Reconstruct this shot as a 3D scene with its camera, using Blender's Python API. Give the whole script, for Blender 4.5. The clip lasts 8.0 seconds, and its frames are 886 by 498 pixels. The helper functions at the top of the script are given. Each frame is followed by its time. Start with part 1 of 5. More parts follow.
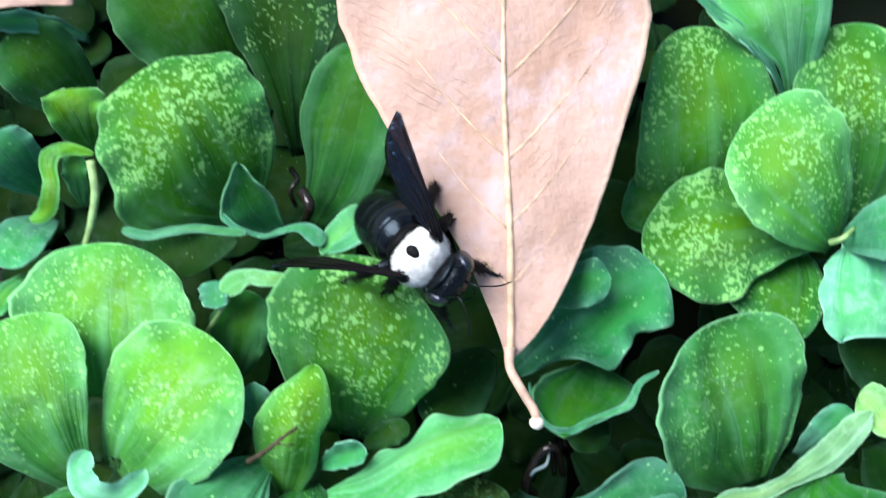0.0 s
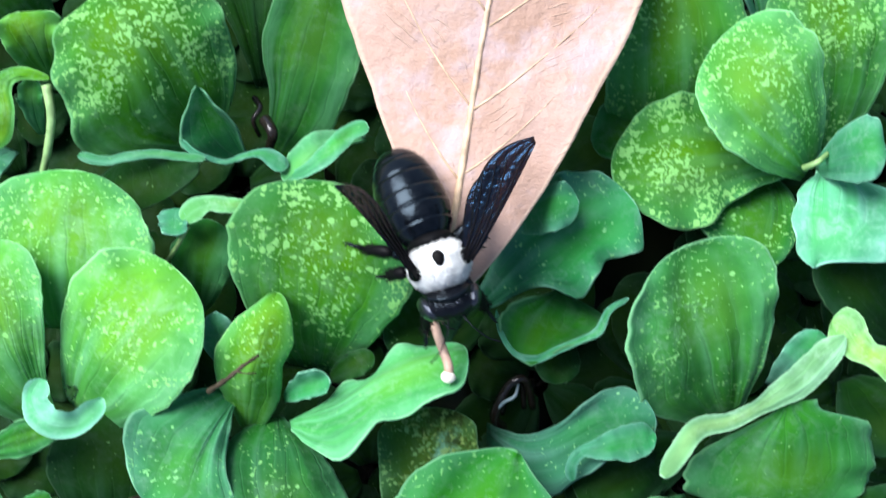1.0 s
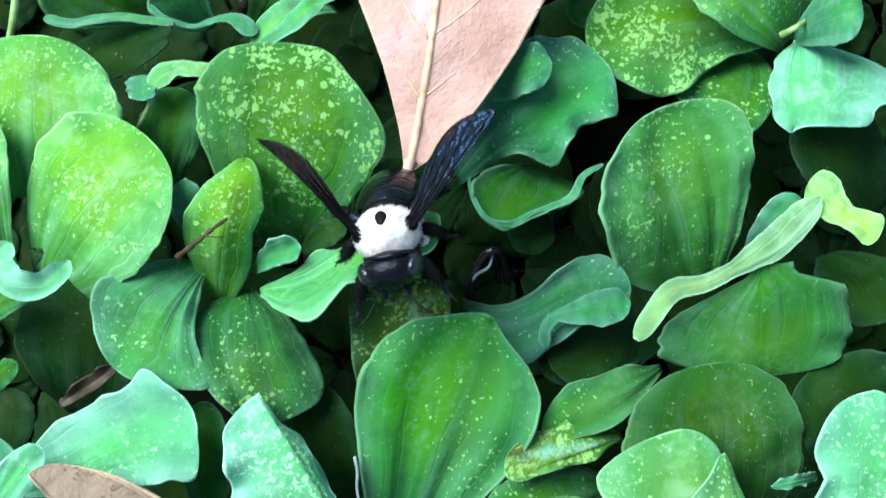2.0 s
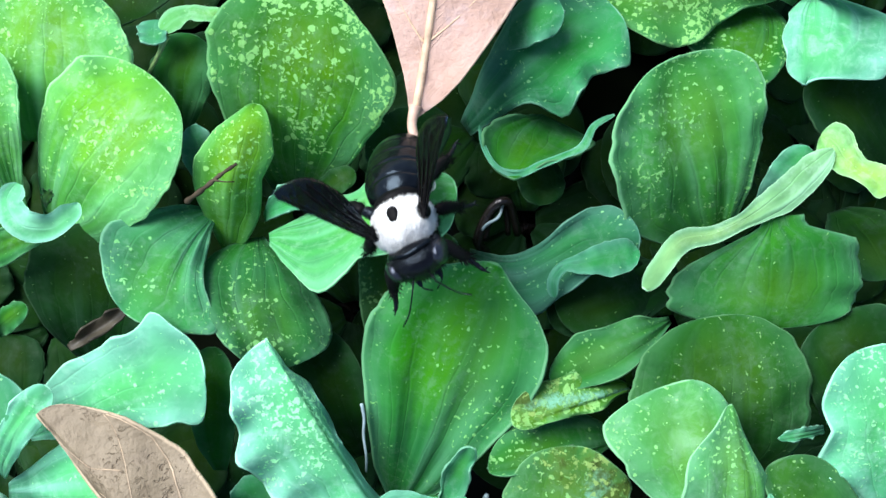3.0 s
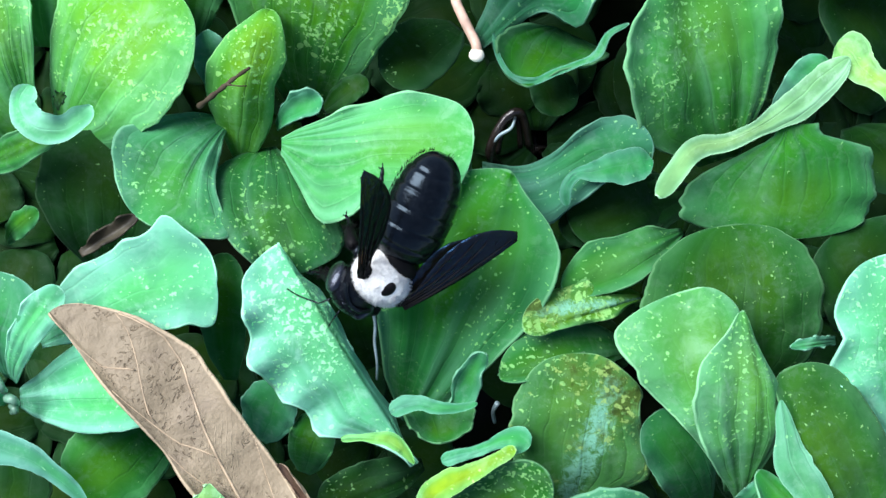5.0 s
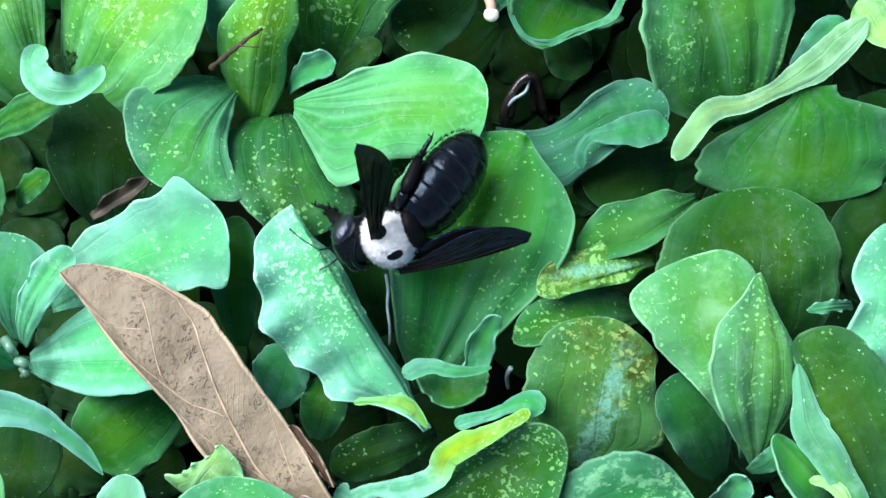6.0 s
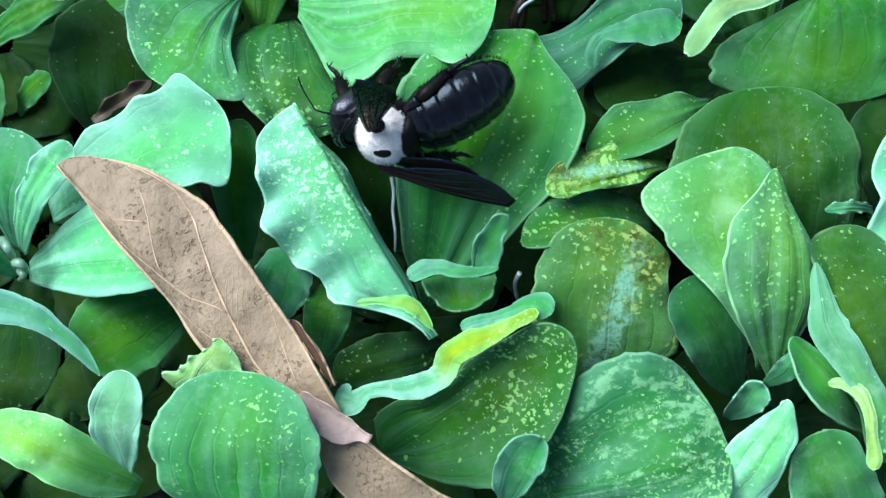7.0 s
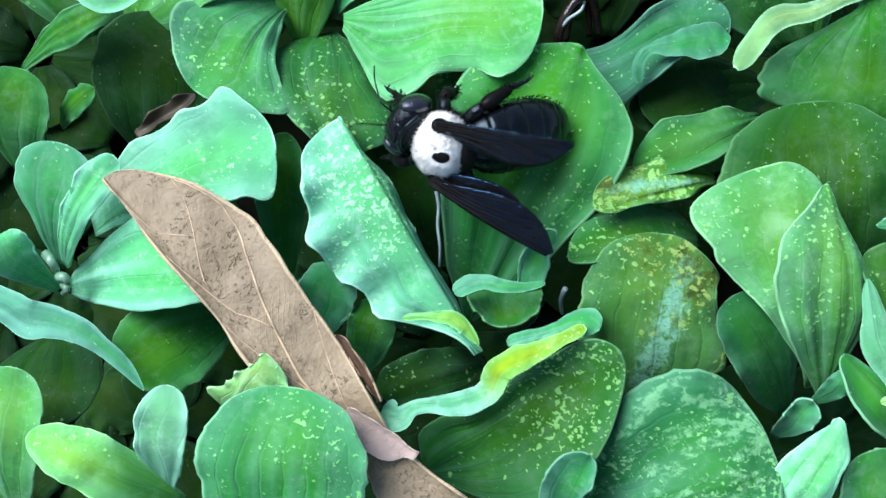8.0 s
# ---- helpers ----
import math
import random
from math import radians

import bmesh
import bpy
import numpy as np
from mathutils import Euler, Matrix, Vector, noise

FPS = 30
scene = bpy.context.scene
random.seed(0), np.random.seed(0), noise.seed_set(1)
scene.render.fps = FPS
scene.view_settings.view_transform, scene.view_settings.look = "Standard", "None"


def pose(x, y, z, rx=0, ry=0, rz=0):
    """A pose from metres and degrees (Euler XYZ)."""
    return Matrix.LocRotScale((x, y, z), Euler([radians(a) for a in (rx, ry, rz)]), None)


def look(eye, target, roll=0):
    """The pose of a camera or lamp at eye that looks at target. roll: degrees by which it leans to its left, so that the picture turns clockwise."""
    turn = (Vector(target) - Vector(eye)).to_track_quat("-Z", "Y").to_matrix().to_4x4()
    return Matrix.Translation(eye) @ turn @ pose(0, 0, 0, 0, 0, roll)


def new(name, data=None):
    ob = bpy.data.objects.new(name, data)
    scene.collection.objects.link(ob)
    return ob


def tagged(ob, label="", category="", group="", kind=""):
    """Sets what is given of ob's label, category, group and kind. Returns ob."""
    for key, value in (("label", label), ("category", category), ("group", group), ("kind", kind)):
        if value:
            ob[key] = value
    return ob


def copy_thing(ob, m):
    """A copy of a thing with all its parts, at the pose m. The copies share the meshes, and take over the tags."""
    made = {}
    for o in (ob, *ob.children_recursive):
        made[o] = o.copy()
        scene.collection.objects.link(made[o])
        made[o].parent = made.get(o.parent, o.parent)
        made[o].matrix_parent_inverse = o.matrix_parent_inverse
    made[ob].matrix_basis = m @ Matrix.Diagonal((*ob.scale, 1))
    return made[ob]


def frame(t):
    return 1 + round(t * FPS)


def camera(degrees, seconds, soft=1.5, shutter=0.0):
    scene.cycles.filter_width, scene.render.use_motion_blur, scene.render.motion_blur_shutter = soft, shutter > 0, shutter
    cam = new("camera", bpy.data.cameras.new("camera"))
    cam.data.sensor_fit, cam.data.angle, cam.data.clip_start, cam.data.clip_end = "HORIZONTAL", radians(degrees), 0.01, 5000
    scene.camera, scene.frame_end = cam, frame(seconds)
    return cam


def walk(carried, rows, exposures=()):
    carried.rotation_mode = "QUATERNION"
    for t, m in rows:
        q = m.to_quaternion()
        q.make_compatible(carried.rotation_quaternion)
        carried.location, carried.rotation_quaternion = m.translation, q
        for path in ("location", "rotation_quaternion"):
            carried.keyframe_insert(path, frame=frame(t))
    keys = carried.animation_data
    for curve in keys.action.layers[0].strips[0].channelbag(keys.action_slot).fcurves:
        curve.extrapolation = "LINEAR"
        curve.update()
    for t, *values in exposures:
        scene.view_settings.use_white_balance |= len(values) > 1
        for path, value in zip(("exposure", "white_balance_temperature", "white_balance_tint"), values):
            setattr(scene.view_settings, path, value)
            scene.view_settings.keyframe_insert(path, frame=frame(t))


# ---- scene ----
cam = camera(38, 8.0, soft=1.5, shutter=0.5)
PATH = [
    (0.0, pose(-0.00510, -0.00118, 0.19980, 9.088, -0.242, 0.267)),
    (0.2, pose(-0.00364, -0.00481, 0.19689, 8.860, -0.393, 0.227)),
    (0.5, pose(-0.00274, -0.00703, 0.19510, 8.720, -0.486, 0.203)),
    (1.0, pose(-0.00056, -0.01036, 0.19392, 8.667, -0.466, 0.002)),
    (1.2, pose(0.00129, -0.01591, 0.19139, 8.615, -0.506, -0.039)),
    (1.5, pose(0.00396, -0.02388, 0.18776, 8.541, -0.564, -0.097)),
    (2.0, pose(0.00328, -0.02808, 0.18875, 8.065, -0.579, -0.107)),
    (2.2, pose(0.00255, -0.02945, 0.18862, 7.664, -0.637, -0.007)),
    (3.3, pose(0.00451, -0.03340, 0.18779, 7.029, 0.115, 0.839)),
    (3.5, pose(0.00361, -0.03495, 0.18779, 7.029, 0.115, 0.839)),
    (4.0, pose(0.00387, -0.04371, 0.18570, 6.576, 0.152, 1.035)),
    (4.2, pose(0.00411, -0.04485, 0.18570, 6.576, 0.152, 1.035)),
    (5.3, pose(0.00267, -0.04156, 0.18653, 5.751, 0.025, 1.293)),
    (5.5, pose(0.00275, -0.04368, 0.18653, 5.751, 0.025, 1.293)),
    (6.0, pose(0.00192, -0.04726, 0.18430, 5.854, 0.296, 1.387)),
    (6.1, pose(0.00222, -0.04914, 0.18356, 6.020, 0.366, 1.400)),
    (6.2, pose(0.00324, -0.05572, 0.18097, 6.601, 0.610, 1.444)),
    (6.3, pose(0.00409, -0.06118, 0.17882, 7.083, 0.813, 1.483)),
    (6.5, pose(0.00485, -0.06606, 0.17690, 7.515, 0.994, 1.519)),
    (7.0, pose(0.00522, -0.06566, 0.17725, 7.423, 1.457, 1.707)),
    (7.5, pose(0.00341, -0.06550, 0.17711, 7.610, 1.933, 1.932)),
    (8.0, pose(0.00099, -0.06519, 0.17603, 7.959, 2.138, 1.971)),
]
walk(cam, PATH, [(0.0, 0.97, 6350, 11.5), (8.0, 0.97, 6350, 11.5)])

# ---------------------------------------------------------------- light
world = bpy.data.worlds.new("world")
scene.world = world
world.use_nodes = True
wn = world.node_tree.nodes
sky = wn.new("ShaderNodeTexSky")
sky.sky_type = "NISHITA"
sky.sun_disc = False
sky.sun_elevation, sky.sun_rotation = radians(54), radians(-54)
wn["Background"].inputs[1].default_value = 0.09
world.node_tree.links.new(sky.outputs[0], wn["Background"].inputs[0])
sun = new("sun", bpy.data.lights.new("sun", "SUN"))
sun.data.energy, sun.data.angle, sun.data.color = 3.5, radians(42), (0.98, 0.98, 1.0)
sun.matrix_world = look((-0.7, 0.5, 1.2), (0, 0, 0))


# ---------------------------------------------------------------- materials
class Nodes:
    """A short way to write a node material."""

    def __init__(self, name):
        self.mat = bpy.data.materials.new(name)
        self.mat.use_nodes = True
        self.tree = self.mat.node_tree
        self.out = self.tree.nodes["Material Output"]
        self.bsdf = self.tree.nodes["Principled BSDF"]

    def add(self, kind, settings=(), **inputs):
        n = self.tree.nodes.new(kind)
        for key, value in dict(settings).items():
            setattr(n, key, value)
        for key, value in inputs.items():
            self.put(n.inputs[int(key[1:])] if key[0] == "i" and key[1:].isdigit() else n.inputs[key], value)
        return n

    def put(self, socket, value):
        if isinstance(value, bpy.types.NodeSocket):
            self.tree.links.new(value, socket)
        else:
            socket.default_value = value

    def math(self, op, a, b=0.0, c=0.0):
        return self.add("ShaderNodeMath", {"operation": op}, i0=a, i1=b, i2=c).outputs[0]

    def ramp(self, v, lo, hi, a=0.0, b=1.0):
        return self.add("ShaderNodeMapRange", {"interpolation_type": "SMOOTHSTEP"}, i0=v, i1=lo, i2=hi, i3=a, i4=b).outputs[0]

    def mix(self, fac, a, b, blend="MIX"):
        n = self.add("ShaderNodeMix", {"data_type": "RGBA", "blend_type": blend})
        self.put(n.inputs[0], fac)
        self.put(n.inputs[6], a)
        self.put(n.inputs[7], b)
        return n.outputs[2]

    def noise(self, vector, scale, detail=3.0, rough=0.5, dist=0.0):
        return self.add("ShaderNodeTexNoise", {}, Vector=vector, Scale=scale, Detail=detail, Roughness=rough, Distortion=dist).outputs[0]

    def set(self, **inputs):
        for key, value in inputs.items():
            self.put(self.bsdf.inputs[key.replace("_", " ")], value)

    def bump(self, height, distance, strength=1.0):
        n = self.add("ShaderNodeBump", {}, Strength=strength, Distance=distance, Height=height)
        self.put(self.bsdf.inputs["Normal"], n.outputs[0])


def shifted(m):
    """Object coordinates, moved by a random amount for each object."""
    tc = m.add("ShaderNodeTexCoord")
    info = m.add("ShaderNodeObjectInfo")
    sh = m.add("ShaderNodeVectorMath", {"operation": "ADD"}, i0=tc.outputs["Object"])
    r = m.add("ShaderNodeCombineXYZ", {}, i0=info.outputs["Random"], i1=m.math("MULTIPLY", info.outputs["Random"], 3.7), i2=0.0)
    m.put(sh.inputs[1], r.outputs[0])
    return sh.outputs[0], info


def leaf_material(name, brown=0.0, worn=0.0, turned=False):
    m = Nodes(name)
    co, info = shifted(m)
    uv = m.add("ShaderNodeSeparateXYZ", {}, i0=m.add("ShaderNodeTexCoord").outputs["UV"])
    q = m.math("SUBTRACT", m.math("MULTIPLY", uv.outputs[0], 2.0), 1.0)
    s = uv.outputs[1]
    fq = m.add("ShaderNodeSeparateXYZ", {}, i0=m.add("ShaderNodeUVMap", {"uv_map": "fan"}).outputs[0]).outputs[0]
    tint = info.outputs["Color"]
    speck = info.outputs["Alpha"]
    if turned:
        # the rim turns from its pale underside to its yellow upper side half way along
        tint = m.mix(m.ramp(s, 0.42, 0.6), tint, (0.17, 0.4, 0.04, 1))
    # broad mottling, yellower in the middle of the blade and bluer towards the rim
    big = m.noise(co, 55.0, 2.0)
    hs = m.add("ShaderNodeHueSaturation", {}, Hue=0.475, Saturation=1.1, Value=1.35, Color=tint)
    col = m.mix(m.ramp(big, 0.42, 0.75), tint, hs.outputs[0])
    dark = m.add("ShaderNodeHueSaturation", {}, Hue=0.52, Saturation=1.0, Value=0.6, Color=tint)
    col = m.mix(m.ramp(m.noise(co, 90.0, 2.0), 0.5, 0.8, 0.0, 0.8), col, dark.outputs[0])
    # yellower middle, and long bluish streaks from the base, the ridges' sheen as colour
    mid = m.math("MULTIPLY", m.ramp(m.math("ABSOLUTE", q), 0.15, 0.8, 1.0, 0.0), m.math("MULTIPLY", m.ramp(s, 0.25, 0.6), m.ramp(s, 0.7, 1.0, 1.0, 0.2)))
    yel = m.add("ShaderNodeHueSaturation", {}, Hue=0.445, Saturation=1.12, Value=1.15, Color=tint)
    col = m.mix(m.math("MULTIPLY", mid, 0.55), col, yel.outputs[0])
    along = m.add("ShaderNodeCombineXYZ", {}, i0=m.math("MULTIPLY", fq, 2.6), i1=m.math("MULTIPLY", s, 0.5), i2=m.math("MULTIPLY", info.outputs["Random"], 80.0))
    streak = m.math("MULTIPLY", m.ramp(m.noise(along.outputs[0], 1.5, 1.0, 0.4), 0.38 if brown else 0.45, 0.6 if brown else 0.72), m.ramp(s, 0.15, 0.95, 1.0, 0.2))
    blue = m.add("ShaderNodeHueSaturation", {}, Hue=0.54, Saturation=0.78, Value=1.7, Color=tint)
    col = m.mix(m.math("MULTIPLY", streak, 0.2 if brown else 0.5), col, blue.outputs[0])
    # shade between the pleats put into the colour, strongest near the base
    pleat_shade = m.math("MULTIPLY", m.ramp(m.noise(along.outputs[0], 1.9, 1.0, 0.4), 0.3, 0.5, 1.0, 0.0), m.ramp(s, 0.1, 0.75, 0.6, 0.0))
    col = m.mix(m.math("MULTIPLY", pleat_shade, 0.2 if brown else 0.9), col, dark.outputs[0])
    edge = m.ramp(m.math("ABSOLUTE", q), 0.55, 1.0, 0.0, 0.35)
    col = m.mix(edge, col, blue.outputs[0])
    # uneven waxy bloom
    frost = m.add("ShaderNodeHueSaturation", {}, Hue=0.525, Saturation=0.62, Value=1.75, Color=tint)
    bloom = m.math("MULTIPLY", m.ramp(m.noise(co, 250.0, 5.0, 0.68, 0.6), 0.48, 0.7), m.ramp(m.noise(co, 48.0, 2.0), 0.4, 0.62))
    col = m.mix(m.math("MULTIPLY", bloom, 0.36), col, frost.outputs[0])
    grain = m.math("MULTIPLY", m.ramp(m.noise(co, 720.0, 4.0, 0.7, 0.4), 0.46, 0.66), m.ramp(m.noise(co, 110.0, 3.0, 0.6), 0.36, 0.64))
    col = m.mix(m.math("MULTIPLY", grain, 0.3), col, frost.outputs[0])
    shade = m.math("MULTIPLY", m.ramp(m.noise(co, 210.0, 3.0, 0.6), 0.5, 0.72), 0.35)
    col = m.mix(shade, col, dark.outputs[0])
    # fan of veins from the base
    fan = m.math("MULTIPLY", fq, 3.6)
    wob = m.math("ADD", fan, m.math("MULTIPLY", m.noise(co, 70.0, 2.0), 1.6))
    tri = m.math("PINGPONG", wob, 0.5)
    vein = m.ramp(tri, 0.0, 0.09, 1.0, 0.0)
    vein = m.math("MULTIPLY", vein, m.ramp(s, 0.35, 1.0, 1.0, 0.15))
    pale = m.add("ShaderNodeHueSaturation", {}, Hue=0.5, Saturation=0.8, Value=1.7, Color=tint)
    col = m.mix(m.math("MULTIPLY", vein, 0.12), col, pale.outputs[0])
    ribs = m.math("PINGPONG", m.math("ADD", m.math("MULTIPLY", fq, 5.2), m.math("MULTIPLY", m.noise(co, 60.0, 2.0), 1.2)), 0.5)
    ribs = m.math("MULTIPLY", m.ramp(ribs, 0.0, 0.5), m.math("MULTIPLY", m.ramp(s, 0.05, 0.3), m.ramp(s, 0.3, 0.85, 1.0, 0.0)))
    col = m.mix(m.math("MULTIPLY", m.ramp(ribs, 0.55, 1.0), 0.07), col, blue.outputs[0])
    # pale scars: flecks gathered in patches, more towards the tip
    patch = m.math("ADD", m.noise(co, 95.0, 3.0, 0.6), m.math("MULTIPLY", s, 0.2))
    patch = m.math("MULTIPLY", speck, m.ramp(patch, 0.42, 0.78))
    fine = m.noise(co, 1500.0, 1.5, 0.5, 0.5)
    scar = m.ramp(m.math("SUBTRACT", fine, m.math("SUBTRACT", 0.75, m.math("MULTIPLY", patch, 0.28))), 0.0, 0.05)
    bright = m.add("ShaderNodeHueSaturation", {}, Hue=0.485, Saturation=0.9, Value=2.4, Color=tint)
    scar_col = m.mix(0.4, bright.outputs[0], (0.36, 0.70, 0.26, 1))
    col = m.mix(m.math("MULTIPLY", scar, 0.9), col, scar_col)
    warp = m.add("ShaderNodeVectorMath", {"operation": "SCALE"}, i0=m.add("ShaderNodeTexNoise", {}, Vector=co, Scale=600.0).outputs[1], Scale=0.0013)
    cell = m.add("ShaderNodeTexVoronoi", {}, Vector=m.add("ShaderNodeVectorMath", {"operation": "ADD"}, i0=co, i1=warp.outputs[0]).outputs[0], Scale=880.0)
    pick = m.add("ShaderNodeSeparateColor", {}, i0=cell.outputs["Color"])
    size = m.math("MULTIPLY", m.ramp(m.math("ADD", pick.outputs[0], m.math("MULTIPLY", patch, 0.35)), 0.8, 1.15), m.math("ADD", 0.12, m.math("MULTIPLY", speck, 0.42)))
    dot = m.ramp(m.math("SUBTRACT", cell.outputs["Distance"], size), -0.06, 0.02, 1.0, 0.0)
    dot = m.math("MULTIPLY", dot, m.ramp(size, 0.02, 0.08))
    col = m.mix(m.math("MULTIPLY", dot, 0.85), col, scar_col)
    if brown:
        off = m.math("ABSOLUTE", m.math("SUBTRACT", q, m.math("SUBTRACT", m.math("MULTIPLY", s, 0.8), 0.2)))
        keel = m.math("MULTIPLY", m.ramp(off, 0.0, 0.5, 1.0, 0.0), m.ramp(s, 0.8, 0.95, 1.0, 0.0))
        keel = m.math("MULTIPLY", m.ramp(keel, 0.1, 0.9, 0.0, 1.0), m.ramp(m.math("ADD", m.math("MULTIPLY", keel, 0.2), m.noise(co, 620.0, 6.0, 0.8, 0.8)), 0.56, 0.74))
        col = m.mix(m.math("MULTIPLY", keel, 0.75), col, (0.22, 0.55, 0.4, 1))
        old = m.math("ADD", m.noise(co, 190.0, 4.0, 0.65), m.math("ADD", m.math("MULTIPLY", s, 0.26), m.math("MULTIPLY", q, 0.07)))
        col = m.mix(m.ramp(old, 0.62, 0.8, 0.0, brown * 0.6), col, (0.085, 0.17, 0.02, 1))
        col = m.mix(m.ramp(old, 0.76, 0.86, 0.0, brown), col, m.mix(m.ramp(m.noise(co, 600.0, 3.0), 0.4, 0.6), (0.025, 0.04, 0.006, 1), (0.055, 0.095, 0.016, 1)))
        bare = m.math("MULTIPLY", m.ramp(m.noise(co, 800.0, 3.0, 0.6), 0.56, 0.62), m.ramp(old, 0.6, 0.75))
        col = m.mix(m.math("MULTIPLY", bare, 0.7), col, (0.3, 0.48, 0.13, 1))
    if worn:
        # pale worn skin in broken patches that follow the ribs
        rub = m.add("ShaderNodeCombineXYZ", {}, i0=m.math("MULTIPLY", fq, 6.0), i1=m.math("MULTIPLY", s, 6.0), i2=m.math("MULTIPLY", info.outputs["Random"], 80.0))
        rub = m.math("ADD", m.math("MULTIPLY", m.noise(rub.outputs[0], 1.0, 3.0, 0.6), 0.7), m.math("MULTIPLY", m.noise(co, 900.0, 4.0, 0.75, 0.6), 0.55))
        rub = m.ramp(m.math("ADD", rub, m.math("MULTIPLY", s, 0.1)), 0.68, 0.82)
        col = m.mix(m.math("MULTIPLY", rub, worn), col, m.mix(m.noise(co, 120.0, 2.0), (0.2, 0.52, 0.33, 1), (0.26, 0.6, 0.22, 1)))
    # pale rim
    rim = m.math("MAXIMUM", m.ramp(m.math("ABSOLUTE", q), 0.962, 0.985), m.ramp(s, 0.988, 0.996))
    col = m.mix(m.math("MULTIPLY", rim, 0.75), col, m.add("ShaderNodeHueSaturation", {}, Hue=0.51, Saturation=0.7, Value=2.3, Color=tint).outputs[0])
    m.set(Base_Color=col, Roughness=m.ramp(m.noise(co, 400.0), 0.3, 0.7, 0.55, 0.75), Sheen_Weight=0.03, Sheen_Roughness=0.45)
    m.set(Sheen_Tint=(0.6, 1.0, 0.85, 1), Specular_IOR_Level=0.07)
    h = m.math("ADD", m.math("MULTIPLY", m.noise(co, 1500.0, 2.0), 0.25), m.math("ADD", m.math("ADD", m.math("ADD", m.math("MULTIPLY", vein, -0.2), m.math("MULTIPLY", ribs, 0.22)), m.math("MULTIPLY", streak, 0.5)), m.math("MULTIPLY", m.noise(co, 260.0, 3.0), 0.9)))
    m.bump(m.math("ADD", h, m.math("MULTIPLY", scar, 0.3)), 0.0005, 0.55)
    tr = m.add("ShaderNodeBsdfTranslucent", {}, Color=col)
    mx = m.add("ShaderNodeMixShader", {}, i0=0.16, i1=m.bsdf.outputs[0], i2=tr.outputs[0])
    m.put(m.out.inputs[0], mx.outputs[0])
    return m.mat


def dead_material(name, light, dark, vein_col, spot, lines, blotch):
    m = Nodes(name)
    co, info = shifted(m)
    uv = m.add("ShaderNodeSeparateXYZ", {}, i0=m.add("ShaderNodeTexCoord").outputs["UV"])
    q = m.math("SUBTRACT", m.math("MULTIPLY", uv.outputs[0], 2.0), 1.0)
    s = uv.outputs[1]
    col = m.mix(m.ramp(m.noise(co, 60.0, 4.0, 0.6), 0.35, 0.7), light, dark)
    col = m.mix(m.ramp(m.noise(co, 420.0, 3.0), 0.5, 0.8, 0.0, 0.5), col, dark)
    # fine cross veins
    tri = m.math("PINGPONG", m.math("ADD", m.math("MULTIPLY", s, 46.0), m.math("ADD", m.math("MULTIPLY", m.math("ABSOLUTE", q), -9.0), m.math("MULTIPLY", m.noise(co, 90.0), 4.0))), 0.5)
    net = m.add("ShaderNodeTexVoronoi", {"feature": "DISTANCE_TO_EDGE"}, Vector=co, Scale=700.0)
    line = m.math("MAXIMUM", m.math("MULTIPLY", m.ramp(tri, 0.0, 0.12, 1.0, 0.0), m.ramp(m.noise(co, 170.0), 0.52, 0.66)), m.math("MULTIPLY", m.ramp(net.outputs[0], 0.0, 0.06, 1.0, 0.0), 0.06))
    col = m.mix(m.ramp(m.noise(co, 95.0, 4.0, 0.65), 0.5, 0.68, 0.0, 0.7), col, blotch)
    col = m.mix(m.math("MULTIPLY", line, lines), col, vein_col)
    col = m.mix(m.ramp(m.noise(co, 300.0, 4.0, 0.6), 0.54, 0.7, 0.0, spot * 0.4), col, (0.085, 0.058, 0.032, 1))
    col = m.mix(m.ramp(m.noise(co, 900.0, 2.0, 0.6), 0.66, 0.74, 0.0, spot * 0.5), col, (0.07, 0.045, 0.025, 1))
    across = m.add("ShaderNodeCombineXYZ", {}, i0=m.math("MULTIPLY", q, 9.0), i1=m.math("MULTIPLY", s, 70.0), i2=0.0)
    dash = m.math("MULTIPLY", m.ramp(m.noise(across.outputs[0], 1.0, 3.0, 0.6, 0.8), 0.56, 0.66), m.ramp(m.noise(co, 130.0, 2.0), 0.45, 0.6))
    col = m.mix(m.math("MULTIPLY", dash, spot * 0.65), col, (0.10, 0.068, 0.038, 1))
    rim = m.ramp(m.math("ABSOLUTE", q), 0.94, 0.97)
    col = m.mix(m.math("MULTIPLY", rim, 0.7), col, vein_col)
    m.set(Base_Color=col, Roughness=0.6, Specular_IOR_Level=0.35)
    h = m.math("ADD", m.math("MULTIPLY", line, lines), m.math("SUBTRACT", m.math("MULTIPLY", m.noise(co, 330.0, 4.0, 0.65), 1.6), m.math("MULTIPLY", dash, spot)))
    m.bump(h, 0.0005, 0.7)
    return m.mat


def plain(name, color, rough, metal=0.0, vary=0.3, scale=400.0, bump=0.0002, **more):
    m = Nodes(name)
    co, info = shifted(m)
    n = m.noise(co, scale, 4.0)
    dk = tuple(c * (1 - vary) for c in color) + (1,)
    lt = tuple(min(1, c * (1 + vary)) for c in color) + (1,)
    m.set(Base_Color=m.mix(m.ramp(n, 0.3, 0.7), dk, lt), Roughness=m.ramp(m.noise(co, scale * 2.3), 0.3, 0.7, rough * 0.8, min(1.0, rough * 1.2)), Metallic=metal, **more)
    m.bump(n, bump, 0.6)
    return m.mat


